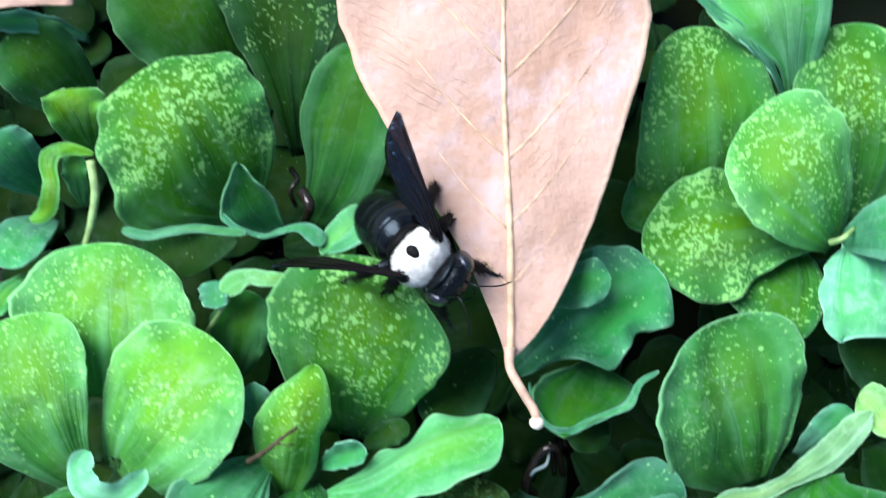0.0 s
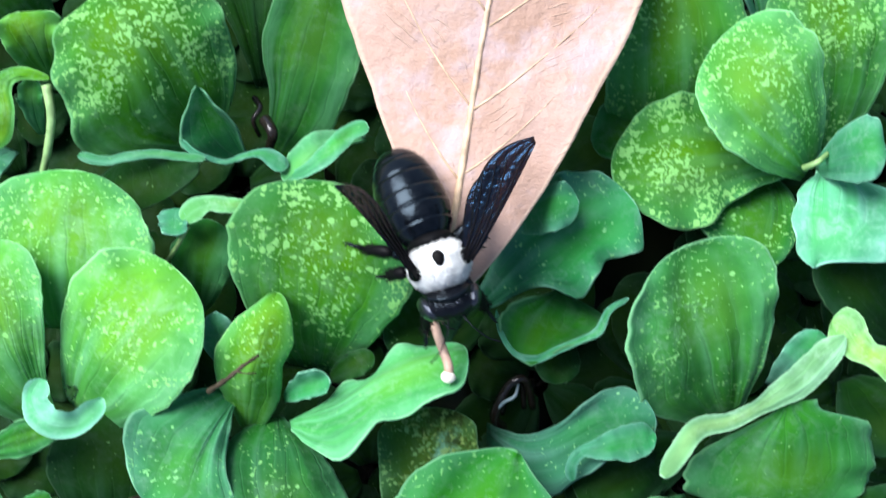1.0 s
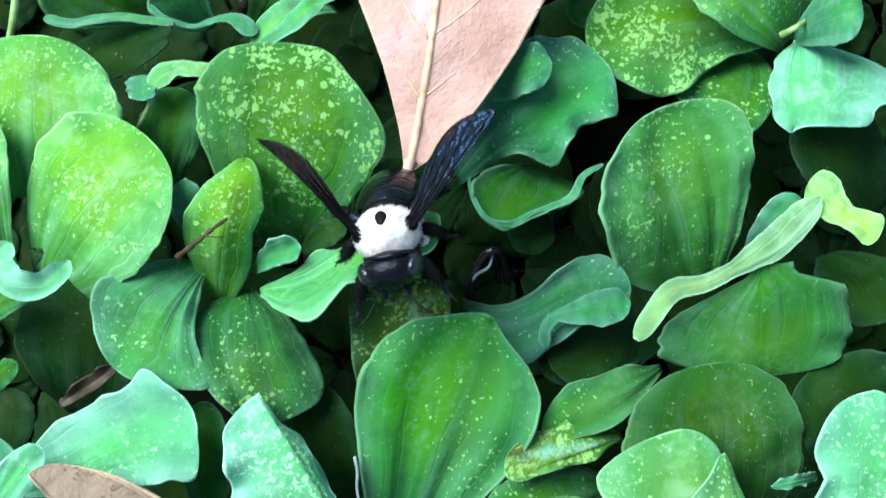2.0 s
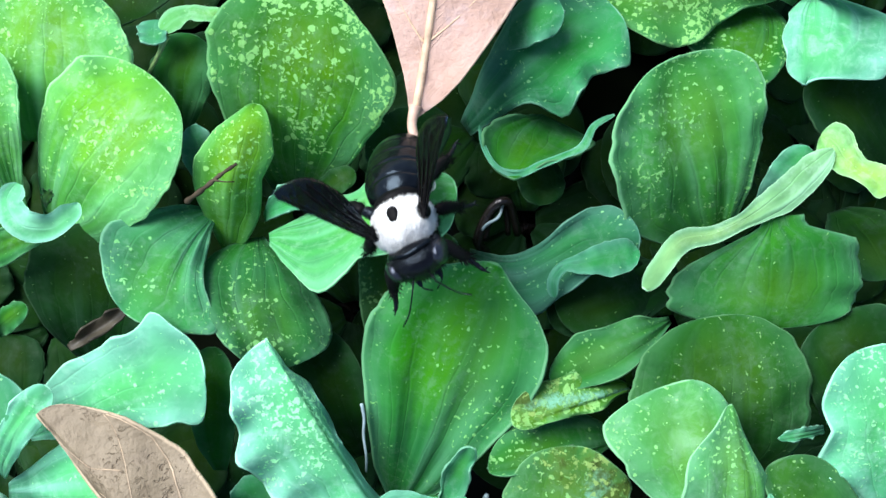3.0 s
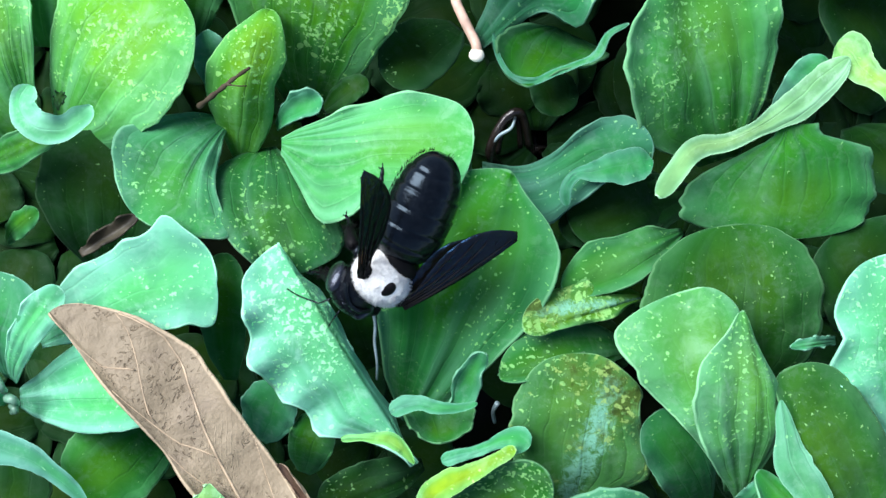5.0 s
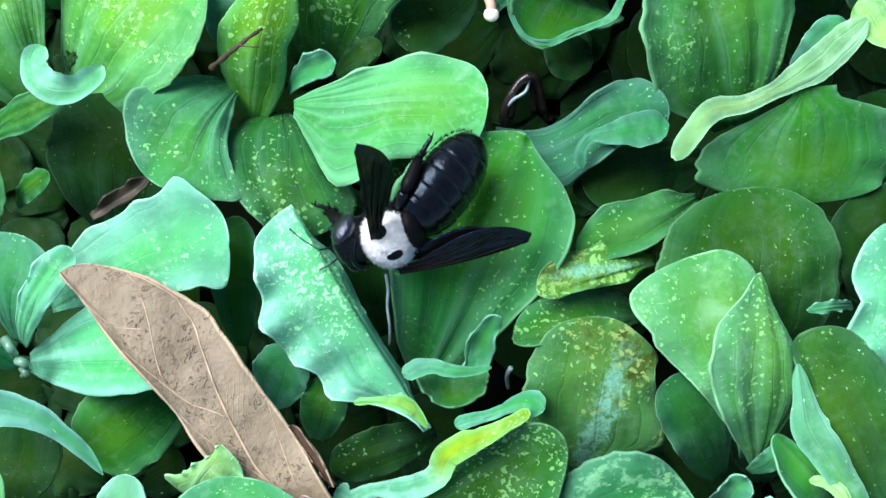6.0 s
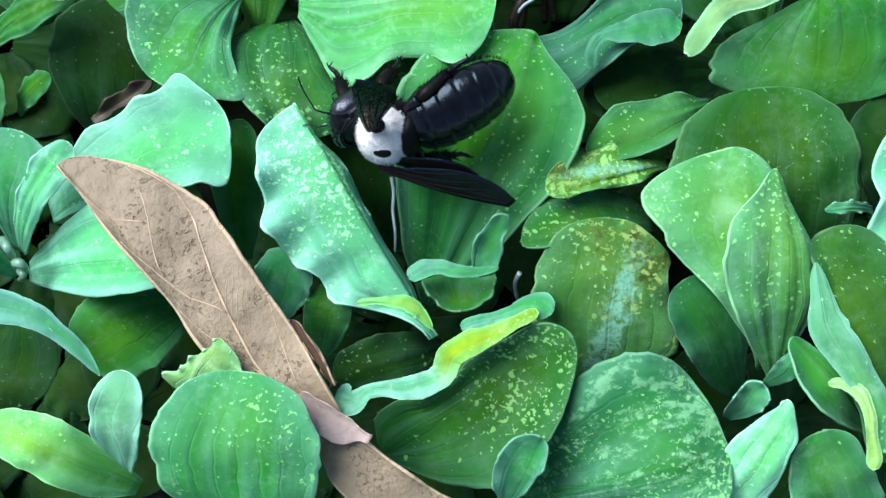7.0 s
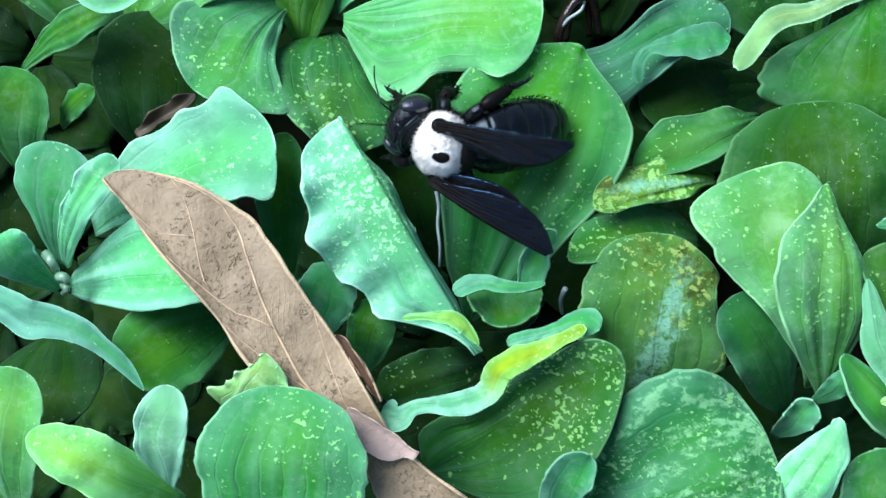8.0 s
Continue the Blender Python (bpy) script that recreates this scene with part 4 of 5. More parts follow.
rim(PLANTS["wavy"], [(9.2, 10.0, -2), (9.9, 6.4, -1.4), (11.9, 3.4, -1), (15.0, 2.5, -1), (18.4, 3.9, -1), (21.7, 5.3, -1), (24.7, 6.8, -1), (26.4, 10.0, -1.4), (29.5, 11.9, -2)], (0.3, 0.4, 0.4, 0.6, 0.6, 0.5, 0.7, 0.5, 0.4), (0.0565, 0.265, 0.1266))
rim(PLANTS["upper"], [(-39.4, 36.2, 0), (-37.5, 34.3, 0.3), (-35.1, 33.3, 0.5), (-32.5, 32.6, 0.5), (-30.0, 33.4, 0.5), (-27.5, 34.0, 0.5), (-25.1, 33.2, 0.3), (-23.3, 31.5, 0)], (0.5, 0.5, 0.4, 0.4, 0.5, 0.7, 1.4, 1.4), (0.0565, 0.265, 0.1266))
rim(PLANTS["upper"], [(-39.2, 23.6, -1), (-37.2, 25.3, -0.3), (-34.6, 26.2, 0.4), (-31.7, 25.8, 1), (-28.9, 25.7, 1), (-26.1, 26.3, 1), (-23.7, 27.7, 0.7), (-21.5, 29.5, 0)], (1.1, 2.0, 1.3, 1.3, 1.0, 1.0, 0.7, 0.7), (0.1, 0.36, 0.1))
rim(PLANTS["upper"], [(-23.4, 30.4, -1), (-20.4, 31.3, -0.2), (-17.9, 32.9, 0.6), (-15.6, 35.1, 0.6), (-13.5, 37.4, -0.2), (-10.7, 38.9, -1)], (0.5, 1.0, 1.5, 1.6, 1.4, 1.6), (0.0665, 0.33, 0.12))
rim(PLANTS["ribbed"], [(50.4, -43.7, 4), (51.2, -48.7, 4.4), (52.0, -52.5, 4.6), (54.7, -56.5, 4.6), (57.2, -60.6, 4.4), (59.1, -64.2, 4), (60.2, -68.7, 3)], (0.6, 1.7, 2.8, 2.5, 2.2, 2.1, 2.1), (0.075, 0.31, 0.13), speck=0.6, curl=0.3, tilt=0.8)
rim(PLANTS["ribbed"], [(52.2, -59.9, 3), (53.7, -59.8, 4), (55.1, -60.5, 5), (56.2, -61.8, 5.5), (56.9, -64.3, 5.8), (57.2, -67.6, 5.8), (57.7, -71.0, 5)], (0.5, 0.8, 1.0, 1.0, 0.9, 1.0, 1.2), (0.2137, 0.5, 0.13))
rim(PLANTS["tall"], [(20.6, -15.7, -3), (20.3, -13.4, -1.6), (21.7, -11.4, -0.8), (24.0, -11.0, -0.5), (26.4, -10.5, -0.5), (28.9, -10.0, -0.8), (31.4, -9.3, -1.3), (33.2, -9.0, -2)], (0.7, 0.9, 0.9, 1.5, 2.2, 2.7, 2.5, 0.6), (0.04, 0.21, 0.1))
rim(PLANTS["edge"], [(-59.5, 45.4, 2), (-63.7, 45.9, 3), (-66.1, 44.1, 3.5), (-65.6, 39.9, 3), (-66.6, 36.0, 2), (-69.3, 35.0, 1)], (0.6, 1, 1.4, 1.3, 1.3, 0.7), (0.0808, 0.32, 0.034))


def stem(plant, pts, radius, material, name="stem", label=""):
    o = plant.location / MM
    bm = bmesh.new()
    line = arc([Vector(p) - o for p in pts], 5)
    tube(bm, line, [radius * (1 - 0.35 * i / len(line)) for i in range(len(line))], 8)
    return part(name, bm, material, plant, label)


stem(PLANTS["tall"], [(-7.9, -31.8, -5), (-7.5, -34.0, -5.5), (-7.6, -36.5, -6.5), (-7.2, -39.5, -7.5), (-7.3, -42.0, -10)], 0.26, WHITE_STEM, "stem", "pale whitish strand")
stem(PLANTS["tall"], [(10.9, -45.1, -6), (10.4, -46.4, -8), (10.8, -48.1, -12)], 0.4, WHITE_STEM, "stem", "pale whitish strand")
stem(PLANTS["edge"], [(-59.9, 44.2, 2), (-59.2, 39.4, 1), (-60.5, 34.5, -2), (-62.5, 31.1, -6)], 0.8, STEM, "leaf_stalk", "")
stem(PLANTS["upper"], [(-38.2, 22.8, -1), (-40.2, 20.4, -4), (-42.9, 17.9, -8)], 0.45, STEM, "leaf_stalk", "")
stem(PLANTS["upper"], [(-30.1, 46.4, -13), (-28.8, 44.2, -11), (-29.9, 42.1, -11), (-29.2, 40.2, -14)], 0.55, ROOT, "stem", "dark wet stem")
stem(PLANTS["upper"], [(-27.7, 41.7, -9), (-26.3, 39.1, -8), (-27.4, 37.5, -12)], 1.1, ROOT, "stem", "dark wet stem")
stem(PLANTS["wavy"], [(8.9, -5.7, -14), (10.7, -3.7, -12), (12.6, -2.5, -11), (13.5, 0.8, -15)], 0.3, WHITE_STEM, "stem", "pale wet strand")
stem(PLANTS["wavy"], [(10.9, -7.5, -18), (9.4, -5.7, -14), (11.6, -1.0, -12), (14.2, -0.1, -12), (15.9, -4.3, -18)], 0.9, ROOT, "stem", "dark wet stem")
stem(PLANTS["wavy"], [(10.6, -5.2, -18), (11.4, -1.6, -15), (13.6, -0.3, -14), (14.4, -4.3, -18)], 0.7, ROOT, "stem", "dark wet stem")
stem(PLANTS["pale"], [(-62.6, -42.9, -2), (-61.3, -44.2, -1), (-61.7, -44.9, -4)], 0.8, BUD, "bud", "pale round bud")
stem(PLANTS["pale"], [(-60.8, -45.9, -3), (-59.6, -46.2, -2), (-60.0, -46.9, -5)], 0.8, BUD, "bud", "pale round bud")
stem(PLANTS["pale"], [(-60.5, -47.0, -4), (-59.6, -47.7, -3), (-61.1, -48.0, -6)], 0.6, BUD, "bud", "pale round bud")
stem(PLANTS["round"], [(57.9, 32.8, -4), (59.3, 33.2, -2), (61.7, 35.1, -4)], 0.55, STEM, "leaf_stalk", "")


def low_plant(seed, label, count, reach, top, tint):
    """A rosette built about its own heart."""
    rnd = random.Random(seed)
    ob = water_lettuce(0, 0, label)
    for k in range(count):
        a = 2.4 * k + rnd.uniform(-0.3, 0.3)
        r = reach * (0.55 + 0.45 * (k + 1) / count) * rnd.uniform(0.85, 1.1)
        w = r * rnd.uniform(0.38, 0.5)
        c, s = math.cos(a), math.sin(a)
        f = rnd.uniform(0.75, 1.2)
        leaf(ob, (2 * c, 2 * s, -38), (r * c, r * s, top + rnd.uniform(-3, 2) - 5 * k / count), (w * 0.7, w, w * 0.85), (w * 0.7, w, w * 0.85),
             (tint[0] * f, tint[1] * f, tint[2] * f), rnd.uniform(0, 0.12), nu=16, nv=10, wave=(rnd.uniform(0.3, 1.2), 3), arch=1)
    return ob


# low plants that show between the rosettes; near-black tint stands in for shade
rnd = random.Random(11)
kinds = [low_plant(k, "small water lettuce low in the mat, shade put into its green", 5, 19, -35, (0.006, 0.038, 0.005)) for k in range(3)]
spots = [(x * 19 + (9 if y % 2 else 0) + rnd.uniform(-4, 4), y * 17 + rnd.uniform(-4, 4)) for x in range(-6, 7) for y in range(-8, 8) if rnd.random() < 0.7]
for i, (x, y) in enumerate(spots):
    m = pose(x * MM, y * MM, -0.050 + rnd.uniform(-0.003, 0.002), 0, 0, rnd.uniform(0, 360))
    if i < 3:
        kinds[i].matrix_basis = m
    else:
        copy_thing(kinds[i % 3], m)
# the mat goes on around
kinds = [low_plant(k + 7, "green water lettuce rosette in the floating mat", 11, 34, 0, (0.04, 0.2, 0.03)) for k in range(2)]
spots = [(x * 46 + rnd.uniform(-6, 6), y * 44 + rnd.uniform(-6, 6)) for x in range(-5, 6) for y in range(-6, 6)]
spots = [(x, y) for x, y in spots if abs(x - 2) > 112 or y > 112 or y < -132]
for i, (x, y) in enumerate(spots):
    m = pose(x * MM, y * MM, -0.047, 0, 0, rnd.uniform(0, 360))
    if i < 2:
        kinds[i].matrix_basis = m
    else:
        copy_thing(kinds[i % 2], m)

# ---------------------------------------------------------------- fallen leaves
def fallen_leaf():
    """Dry pink-tan leaf, its neck at the origin and its blade along +Y."""
    ob = tagged(new("fallen_leaf"), "dry pink-tan fallen leaf with pale midrib and stalk", "dead leaf")
    shape = dict(arch=0.5, lift=(-1.5, 0.6), blunt=3.0, rib=0.0, seed=2, neck=0.12, wave=(0.4, 2), rise=1.0)
    part("blade", blade((0, 0, 0), (0, 86, 6), (1.9, 5.5, 10.2, 15.2, 20.0, 23.7, 25.7, 24.7, 21.6, 15.3), (4.7, 9.6, 13.3, 16.4, 19.1, 21.6, 22.6, 21.5, 18.6, 11.3), thick=0.35, nu=48, nv=32, **shape), PINK, ob)
    face = surface((0, 0, 0), (0, 86, 6), (1.9, 5.5, 10.2, 15.2, 20.0, 23.7, 25.7, 24.7, 21.6, 15.3), (4.7, 9.6, 13.3, 16.4, 19.1, 21.6, 22.6, 21.5, 18.6, 11.3), **shape)

    def lying(x, y, up):
        """A point of the upper face at a place of the plan."""
        s = min(0.99, max(0.01, y / 86))
        w = abs(face(s, math.copysign(1, x)).x)
        return Vector((x, y, face(s, max(-1, min(1, x / w))).z + up))

    bm = bmesh.new()
    ys = [0.5 + i * 4.0 for i in range(21)]
    tube(bm, [lying(0.25 * math.sin(y * 0.11), y, 0.0) for y in ys], [0.62 - 0.02 * i for i in range(21)])
    part("midrib", bm, VEIN, ob, "pale raised midrib")
    for y, reach, sgn in [(10.6, 5, -1), (10.6, 8, 1), (19, 10.5, -1), (19.5, 12, 1), (30, 18, -1), (29.5, 18, 1), (44, 20, -1), (42, 20, 1), (57, 17, -1), (57, 17, 1), (69, 12, -1), (70, 12, 1)]:
        bm = bmesh.new()
        line = [lying(sgn * reach * u, y + reach * (0.9 * u + 0.3 * u * u), 0.0) for u in [0.02 + 0.12 * i for i in range(9)]]
        tube(bm, line, [0.19 - 0.018 * i for i in range(9)], 6)
        part("side_vein", bm, VEIN, ob)
    bm = bmesh.new()
    line = arc([(0, 1.5, 0.1), (-0.1, -1.5, 0.1), (1.6, -5, 0.6), (3.3, -8, 0.9), (3.6, -9.4, 0.8)], 6)
    tube(bm, line, [1.0, 0.9, 0.85, 0.8, 0.75, 0.72, 0.7], 10)
    part("stalk", bm, STALK, ob, "twisted dry leaf stalk")
    bm = bmesh.new()
    ball(bm, (3.6, -9.7, 0.8), (1.1, 1.0, 0.9), seg=14)
    part("stalk_end", bm, STALK_END, ob, "pale swollen stalk end")
    return ob


def brown_leaf():
    ob = tagged(new("brown_leaf"), "curled brown dry leaf lying across the rosettes", "dead leaf")
    spot = [(-14.4, -68.9, 5), (-51.8, -33.7, 9), (3.5, 3.9, 3.4, 2.7, 1.7, 1.3, 1.0, 0.4), (4.1, 6.0, 7.4, 8.4, 9.8, 10.0, 8.2, 4.6)]
    shape = dict(blunt=2.6, rib=0, seed=3, lift=(0.8, -1.0), neck=0.8, arch=2, rise=1.0, edge=(0.5, 0.9))
    part("blade", blade(*spot, thick=0.4, nu=44, nv=28, **shape), BROWN, ob)
    at = surface(*spot, **shape)
    bm = bmesh.new()
    tube(bm, [at(s, min(0.93, 1.9 * max(0, s - 0.25))) + Vector((0, 0, 0.02)) for s in [0.03 + i / 30 for i in range(26)]], [0.24 - 0.006 * i for i in range(26)])
    part("midrib", bm, BVEIN, ob, "pale raised midrib")
    for s0, q0, s1, q1 in [(0.09, 0.3, 0.36, 0.95), (0.58, -0.05, 0.87, 0.92), (0.2, 0.0, 0.5, -0.9), (0.4, 0.28, 0.72, -0.85), (0.72, 0.3, 0.9, -0.7), (0.05, -0.1, 0.3, -0.92)]:
        bm = bmesh.new()
        tube(bm, [at(s0 + (s1 - s0) * u, q0 + (q1 - q0) * u ** 1.2) for u in [i / 10 for i in range(11)]], [0.12 - 0.008 * i for i in range(11)], 6)
        part("side_vein", bm, BVEIN, ob)
    part("tail", blade((2.5, -82.5, 1), (-18.2, -63.6, 6.5), (1.4, 4.2, 5.4, 5.7, 5.6, 4.5, 3.0, 1.2), (4.7, 3.7, 2.9, 2.3, 1.8, 1.6, 1.5, 1.0), thick=0.4, nu=24, blunt=8, rib=0, seed=4, lift=(-0.6, 0.4), rise=1.0, edge=(0, 0.4)), BROWN, ob, "lower leaf half beyond the fold")
    part("curled_edge", blade((-13.9, -62.1, 5.5), (-19.599999999999998, -53.8, 7.5), (0.06, 0.18, 0.18, 0.18, 0.18, 0.18), (0.36, 0.66, 0.78, 0.84, 0.78, 0.72), thick=0.2, blunt=2.2, rib=0, seed=9, lift=(0.3, 1.2), rise=1.0), DARK_FOLD, ob, "dark curled leaf edge")
    bm = bmesh.new()
    tube(bm, arc([Vector(p) for p in ((-13.6, -62.1, 6.1), (-15.9, -57.4, 7.3), (-19.4, -53.8, 7.8))], 6), [0.16] * 13, 6)
    part("curled_rim", bm, BVEIN, ob, "pale curled rim")
    part("fold", blade((-8.6, -69.0, 6.7), (-18.0, -63.4, 7.7), (0.9, 2.6, 3.1, 3.1, 2.7, 1.7), (0.3, 0.7, 0.8, 0.8, 0.8, 0.7), thick=0.15, blunt=16, rib=0, seed=8, lift=(-0.2, 0.6), wave=(0.1, 2), neck=0.9, rise=1.0), FOLD, ob, "pinkish folded crease")
    return ob


def scrap(name, label, category, args, material, **shape):
    ob = tagged(new(name), label, category)
    o = Vector(args[0])
    ob.location = o * MM
    part("blade", blade((0, 0, 0), Vector(args[1]) - o, *args[2:], rib=0, rise=1.0, **shape), material, ob)
    return ob


def twig(pts):
    bm = bmesh.new()
    o = Vector(pts[0])
    ob = tagged(new("twig"), "thin brown dry twig lying on a leaf", "twig")
    ob.location = o * MM
    line = arc([Vector(p) - o for p in pts], 5)
    tube(bm, line, [(0.45 - 0.014 * i) * (1 + 0.25 * math.sin(i * 2.1)) for i in range(len(line))], 7)
    p = line[len(line) // 2]
    tube(bm, arc([p, p + Vector((1.6, -0.3, 0.3)), p + Vector((3.0, -0.2, 0.0))], 3), [0.3, 0.2, 0.1], 6)
    part("stick", bm, TWIG, ob)


twig([(-34.3, -2.4, -1), (-31.2, -0.7, 1.5), (-28.9, 1.2, 1.8), (-26.4, 2.8, 2.5)])
scrap("dry_scrap", "shrivelled dark brown leaf scrap low in the mat", "dead leaf", ((-52.7, -24.0, -8), (-43.7, -18.2, -7), (0.8, 1.2, 1), (1, 1.2, 0.7)), DARKDRY, blunt=3, wave=(0.8, 2), lift=(1.5, 1.5), seed=5)
scrap("fallen_leaf", "dry tan fallen leaf at the edge", "dead leaf", ((-63.3, 69.7, 4), (-88.6, 70.9, 6), (1.2, 2.6, 2.9), (3.4, 6, 5.1)), PINK, blunt=3, seed=6)

dead = fallen_leaf()
brown_leaf()


# ---------------------------------------------------------------- carpenter bee, head towards +Y, millimetres
def fur(bm, centre, radii, count, length, seed, keep):
    """Short bristles on an ellipsoid, where keep(direction) holds."""
    rnd = random.Random(seed)
    made = 0
    while made < count:
        d = Vector((rnd.gauss(0, 1), rnd.gauss(0, 1), rnd.gauss(0, 1))).normalized()
        if not keep(d):
            continue
        made += 1
        p = Vector([centre[i] + d[i] * radii[i] * 0.97 for i in range(3)])
        n = Vector([d[i] / radii[i] for i in range(3)]).normalized()
        lean = (n + Vector((rnd.uniform(-0.5, 0.5), rnd.uniform(-0.7, 0.2), rnd.uniform(-0.5, 0.5)))).normalized()
        a = n.orthogonal().normalized() * 0.09
        b = n.cross(a)
        t = bm.verts.new(p + lean * length * rnd.uniform(0.6, 1.2))
        vs = [bm.verts.new(p + a * math.cos(k * 2.094) + b * math.sin(k * 2.094)) for k in range(3)]
        for k in range(3):
            bm.faces.new((vs[k], vs[(k + 1) % 3], t))


def abdomen_mesh():
    """Six overlapping shell rings that taper to the tail."""
    bm = bmesh.new()
    seg, rows_ = 40, []
    n = 72
    for i in range(n + 1):
        u = i / n
        y = -1.2 - 16.0 * u
        r = max(0.02, (1 - abs(1.9 * u - 0.93) ** 2.7) ** 0.5)
        step = (u * 6) % 1.0
        r *= 1 + 0.03 * step - (0.022 if step < 0.1 and u > 0.02 else 0)
        r *= 1.06 - 0.16 * u
        z = -0.4 - 1.1 * u * u
        rows_.append([bm.verts.new((5.0 * r * math.cos(6.2832 * k / seg), y, z + 4.3 * r * math.sin(6.2832 * k / seg) * (1 if math.sin(6.2832 * k / seg) > 0 else 0.8))) for k in range(seg)])
    for r0, r1 in zip(rows_, rows_[1:]):
        for k in range(seg):
            bm.faces.new((r0[k], r1[k], r1[(k + 1) % seg], r0[(k + 1) % seg]))
    bm.faces.new(rows_[0])
    bm.faces.new(rows_[-1][::-1])
    return bm


def wing_mesh(sgn, length, width, sweep, z):
    """A stiff membrane with its root at the origin, along X, its leading edge towards +Y."""
    bm = bmesh.new()
    n, m = 22, 9
    top, low = [], []
    for i in range(n + 1):
        u = i / n
        w = width * (0.12 + 0.88 * math.sin(math.pi * min(1, u * 0.60 + 0.02)) ** 1.3) * max(0.04, 1 - u ** 3) ** 0.62
        a, b = [], []
        for j in range(m + 1):
            v = j / m
            x = length * u + 0.6 * (v - 0.4) * u
            y = 0.18 * width - w * v - sweep * u * u
            zz = z + 0.5 * math.sin(u * 3) - 0.5 * v * u + 0.16 * math.cos(v * 22) * u
            a.append(bm.verts.new((sgn * x, y, zz + 0.04)))
            b.append(bm.verts.new((sgn * x, y, zz - 0.04)))
        top.append(a)
        low.append(b)
    for i in range(n):
        for j in range(m):
            bm.faces.new((top[i][j], top[i + 1][j], top[i + 1][j + 1], top[i][j + 1]))
            bm.faces.new((low[i][j], low[i][j + 1], low[i + 1][j + 1], low[i + 1][j]))
    ring = [(0, j) for j in range(m)] + [(i, m) for i in range(n)] + [(n, j) for j in range(m, 0, -1)] + [(i, 0) for i in range(n, 0, -1)]
    for p, q in zip(ring, ring[1:] + ring[:1]):
        bm.faces.new((top[p[0]][p[1]], low[p[0]][p[1]], low[q[0]][q[1]], top[q[0]][q[1]]))
    bmesh.ops.recalc_face_normals(bm, faces=bm.faces)
    return bm


def carpenter_bee():
    bee = tagged(new("carpenter_bee"), "black carpenter bee with white furry thorax and dark wings", "bee")
    bm = ball(bmesh.new(), (0, 0, 0), (4.4, 3.7, 3.8), seg=30)
    for v in bm.verts:
        v.co *= 1 + 0.03 * noise.noise(v.co * 1.3)
    thorax = part("thorax", bm, WHITE, bee, "white furry thorax")
    bm = bmesh.new()
    fur(bm, (0, 0, 0), (4.4, 3.7, 3.8), 3800, 0.65, 1, lambda d: d.z > -0.25 and not (abs(d.x) < 0.27 and abs(d.y + 0.1) < 0.34 and d.z > 0))
    part("fur", bm, WHITE, thorax)
    bm = ball(bmesh.new(), (0, -0.5, 3.4), (0.95, 1.35, 0.6), seg=16)
    part("bald_spot", bm, BLACKFUR, thorax, "shiny black bald spot")
    bm = ball(bmesh.new(), (0, -0.2, -1.6), (4.2, 4.3, 2.9), seg=20)
    fur(bm, (0, -0.2, -1.6), (4.2, 4.3, 2.9), 900, 0.9, 2, lambda d: d.z < 0.1)
    part("underside", bm, BLACKFUR, thorax, "black hairy underside")

    bm = ball(bmesh.new(), (0, 0.0, 0), (4.2, 2.7, 3.4), (-30, 0, 0), seg=24)
    fur(bm, (0, 0, 0), (4.2, 2.7, 3.4), 500, 0.7, 3, lambda d: d.y > -0.2 and abs(d.x) < 0.75)
    head = part("head", bm, SKIN, bee, "black head")
    head.location = (0, 0.0052, -0.0006)
    for sgn in (-1, 1):
        part("eye", ball(bmesh.new(), (sgn * 3.35, 0.3, 0.2), (1.25, 1.8, 2.5), (-30, 0, sgn * 18), seg=20), EYE, head, "dark shiny compound eye")
        bm = bmesh.new()
        tube(bm, arc([(sgn * 0.9, 2.0, 0.9), (sgn * 1.7, 4.2, 1.6), (sgn * 2.0, 4.7, 1.5), (sgn * 3.6, 6.6, 0.4), (sgn * 5.2, 7.6, -0.3)], 5), [0.17, 0.13, 0.13, 0.14, 0.13, 0.11], 8)
        part("antenna", bm, SKIN, head)
        bm = bmesh.new()
        tube(bm, arc([(sgn * 1.5, 1.6, -2.0), (sgn * 1.5, 3.0, -2.6), (sgn * 0.3, 3.9, -2.9)], 5), [0.65, 0.6, 0.5, 0.4, 0.25, 0.1], 8)
        part("mandible", bm, BLACK, head)
    bm = ball(bmesh.new(), (0, 2.1, -0.6), (1.5, 0.7, 1.1), (-30, 0, 0), seg=16)
    part("face_plate", bm, BLACK, head)
    bm = bmesh.new()
    tube(bm, arc([(-3.0, -1.0, 2.2), (-1.6, -0.3, 3.3), (0, 0.0, 3.55), (1.6, -0.3, 3.3), (3.0, -1.0, 2.2)], 6), [0.28, 0.34], 8)
    part("crown_ridge", bm, BLACK, head, "glossy ridge across the crown")
    bm = bmesh.new()
    for x, y, z in ((0, 1.35, 2.75), (-0.75, 0.85, 3.0), (0.75, 0.85, 3.0)):
        ball(bm, (x, y, z), (0.3, 0.3, 0.25), seg=10)
    part("simple_eyes", bm, EYE, head, "three small shiny simple eyes")

    abdomen = part("abdomen", abdomen_mesh(), BLACK, bee, "glossy black ringed abdomen")
    bm = bmesh.new()
    rnd = random.Random(5)
    for k in range(320):
        u = rnd.uniform(0.12, 1.0)
        sgn = rnd.choice((-1, 1))
        r = max(0.02, (1 - abs(1.9 * u - 0.93) ** 2.7) ** 0.5)
        a = rnd.uniform(-0.9, -0.2)
        p = Vector((sgn * 4.9 * r * math.cos(a), -1.2 - 16 * u, -0.4 - 1.1 * u * u + 4.2 * r * math.sin(a)))
        q = p + Vector((sgn * rnd.uniform(0.1, 0.3), rnd.uniform(-0.6, -0.15), rnd.uniform(-0.3, 0.2)))
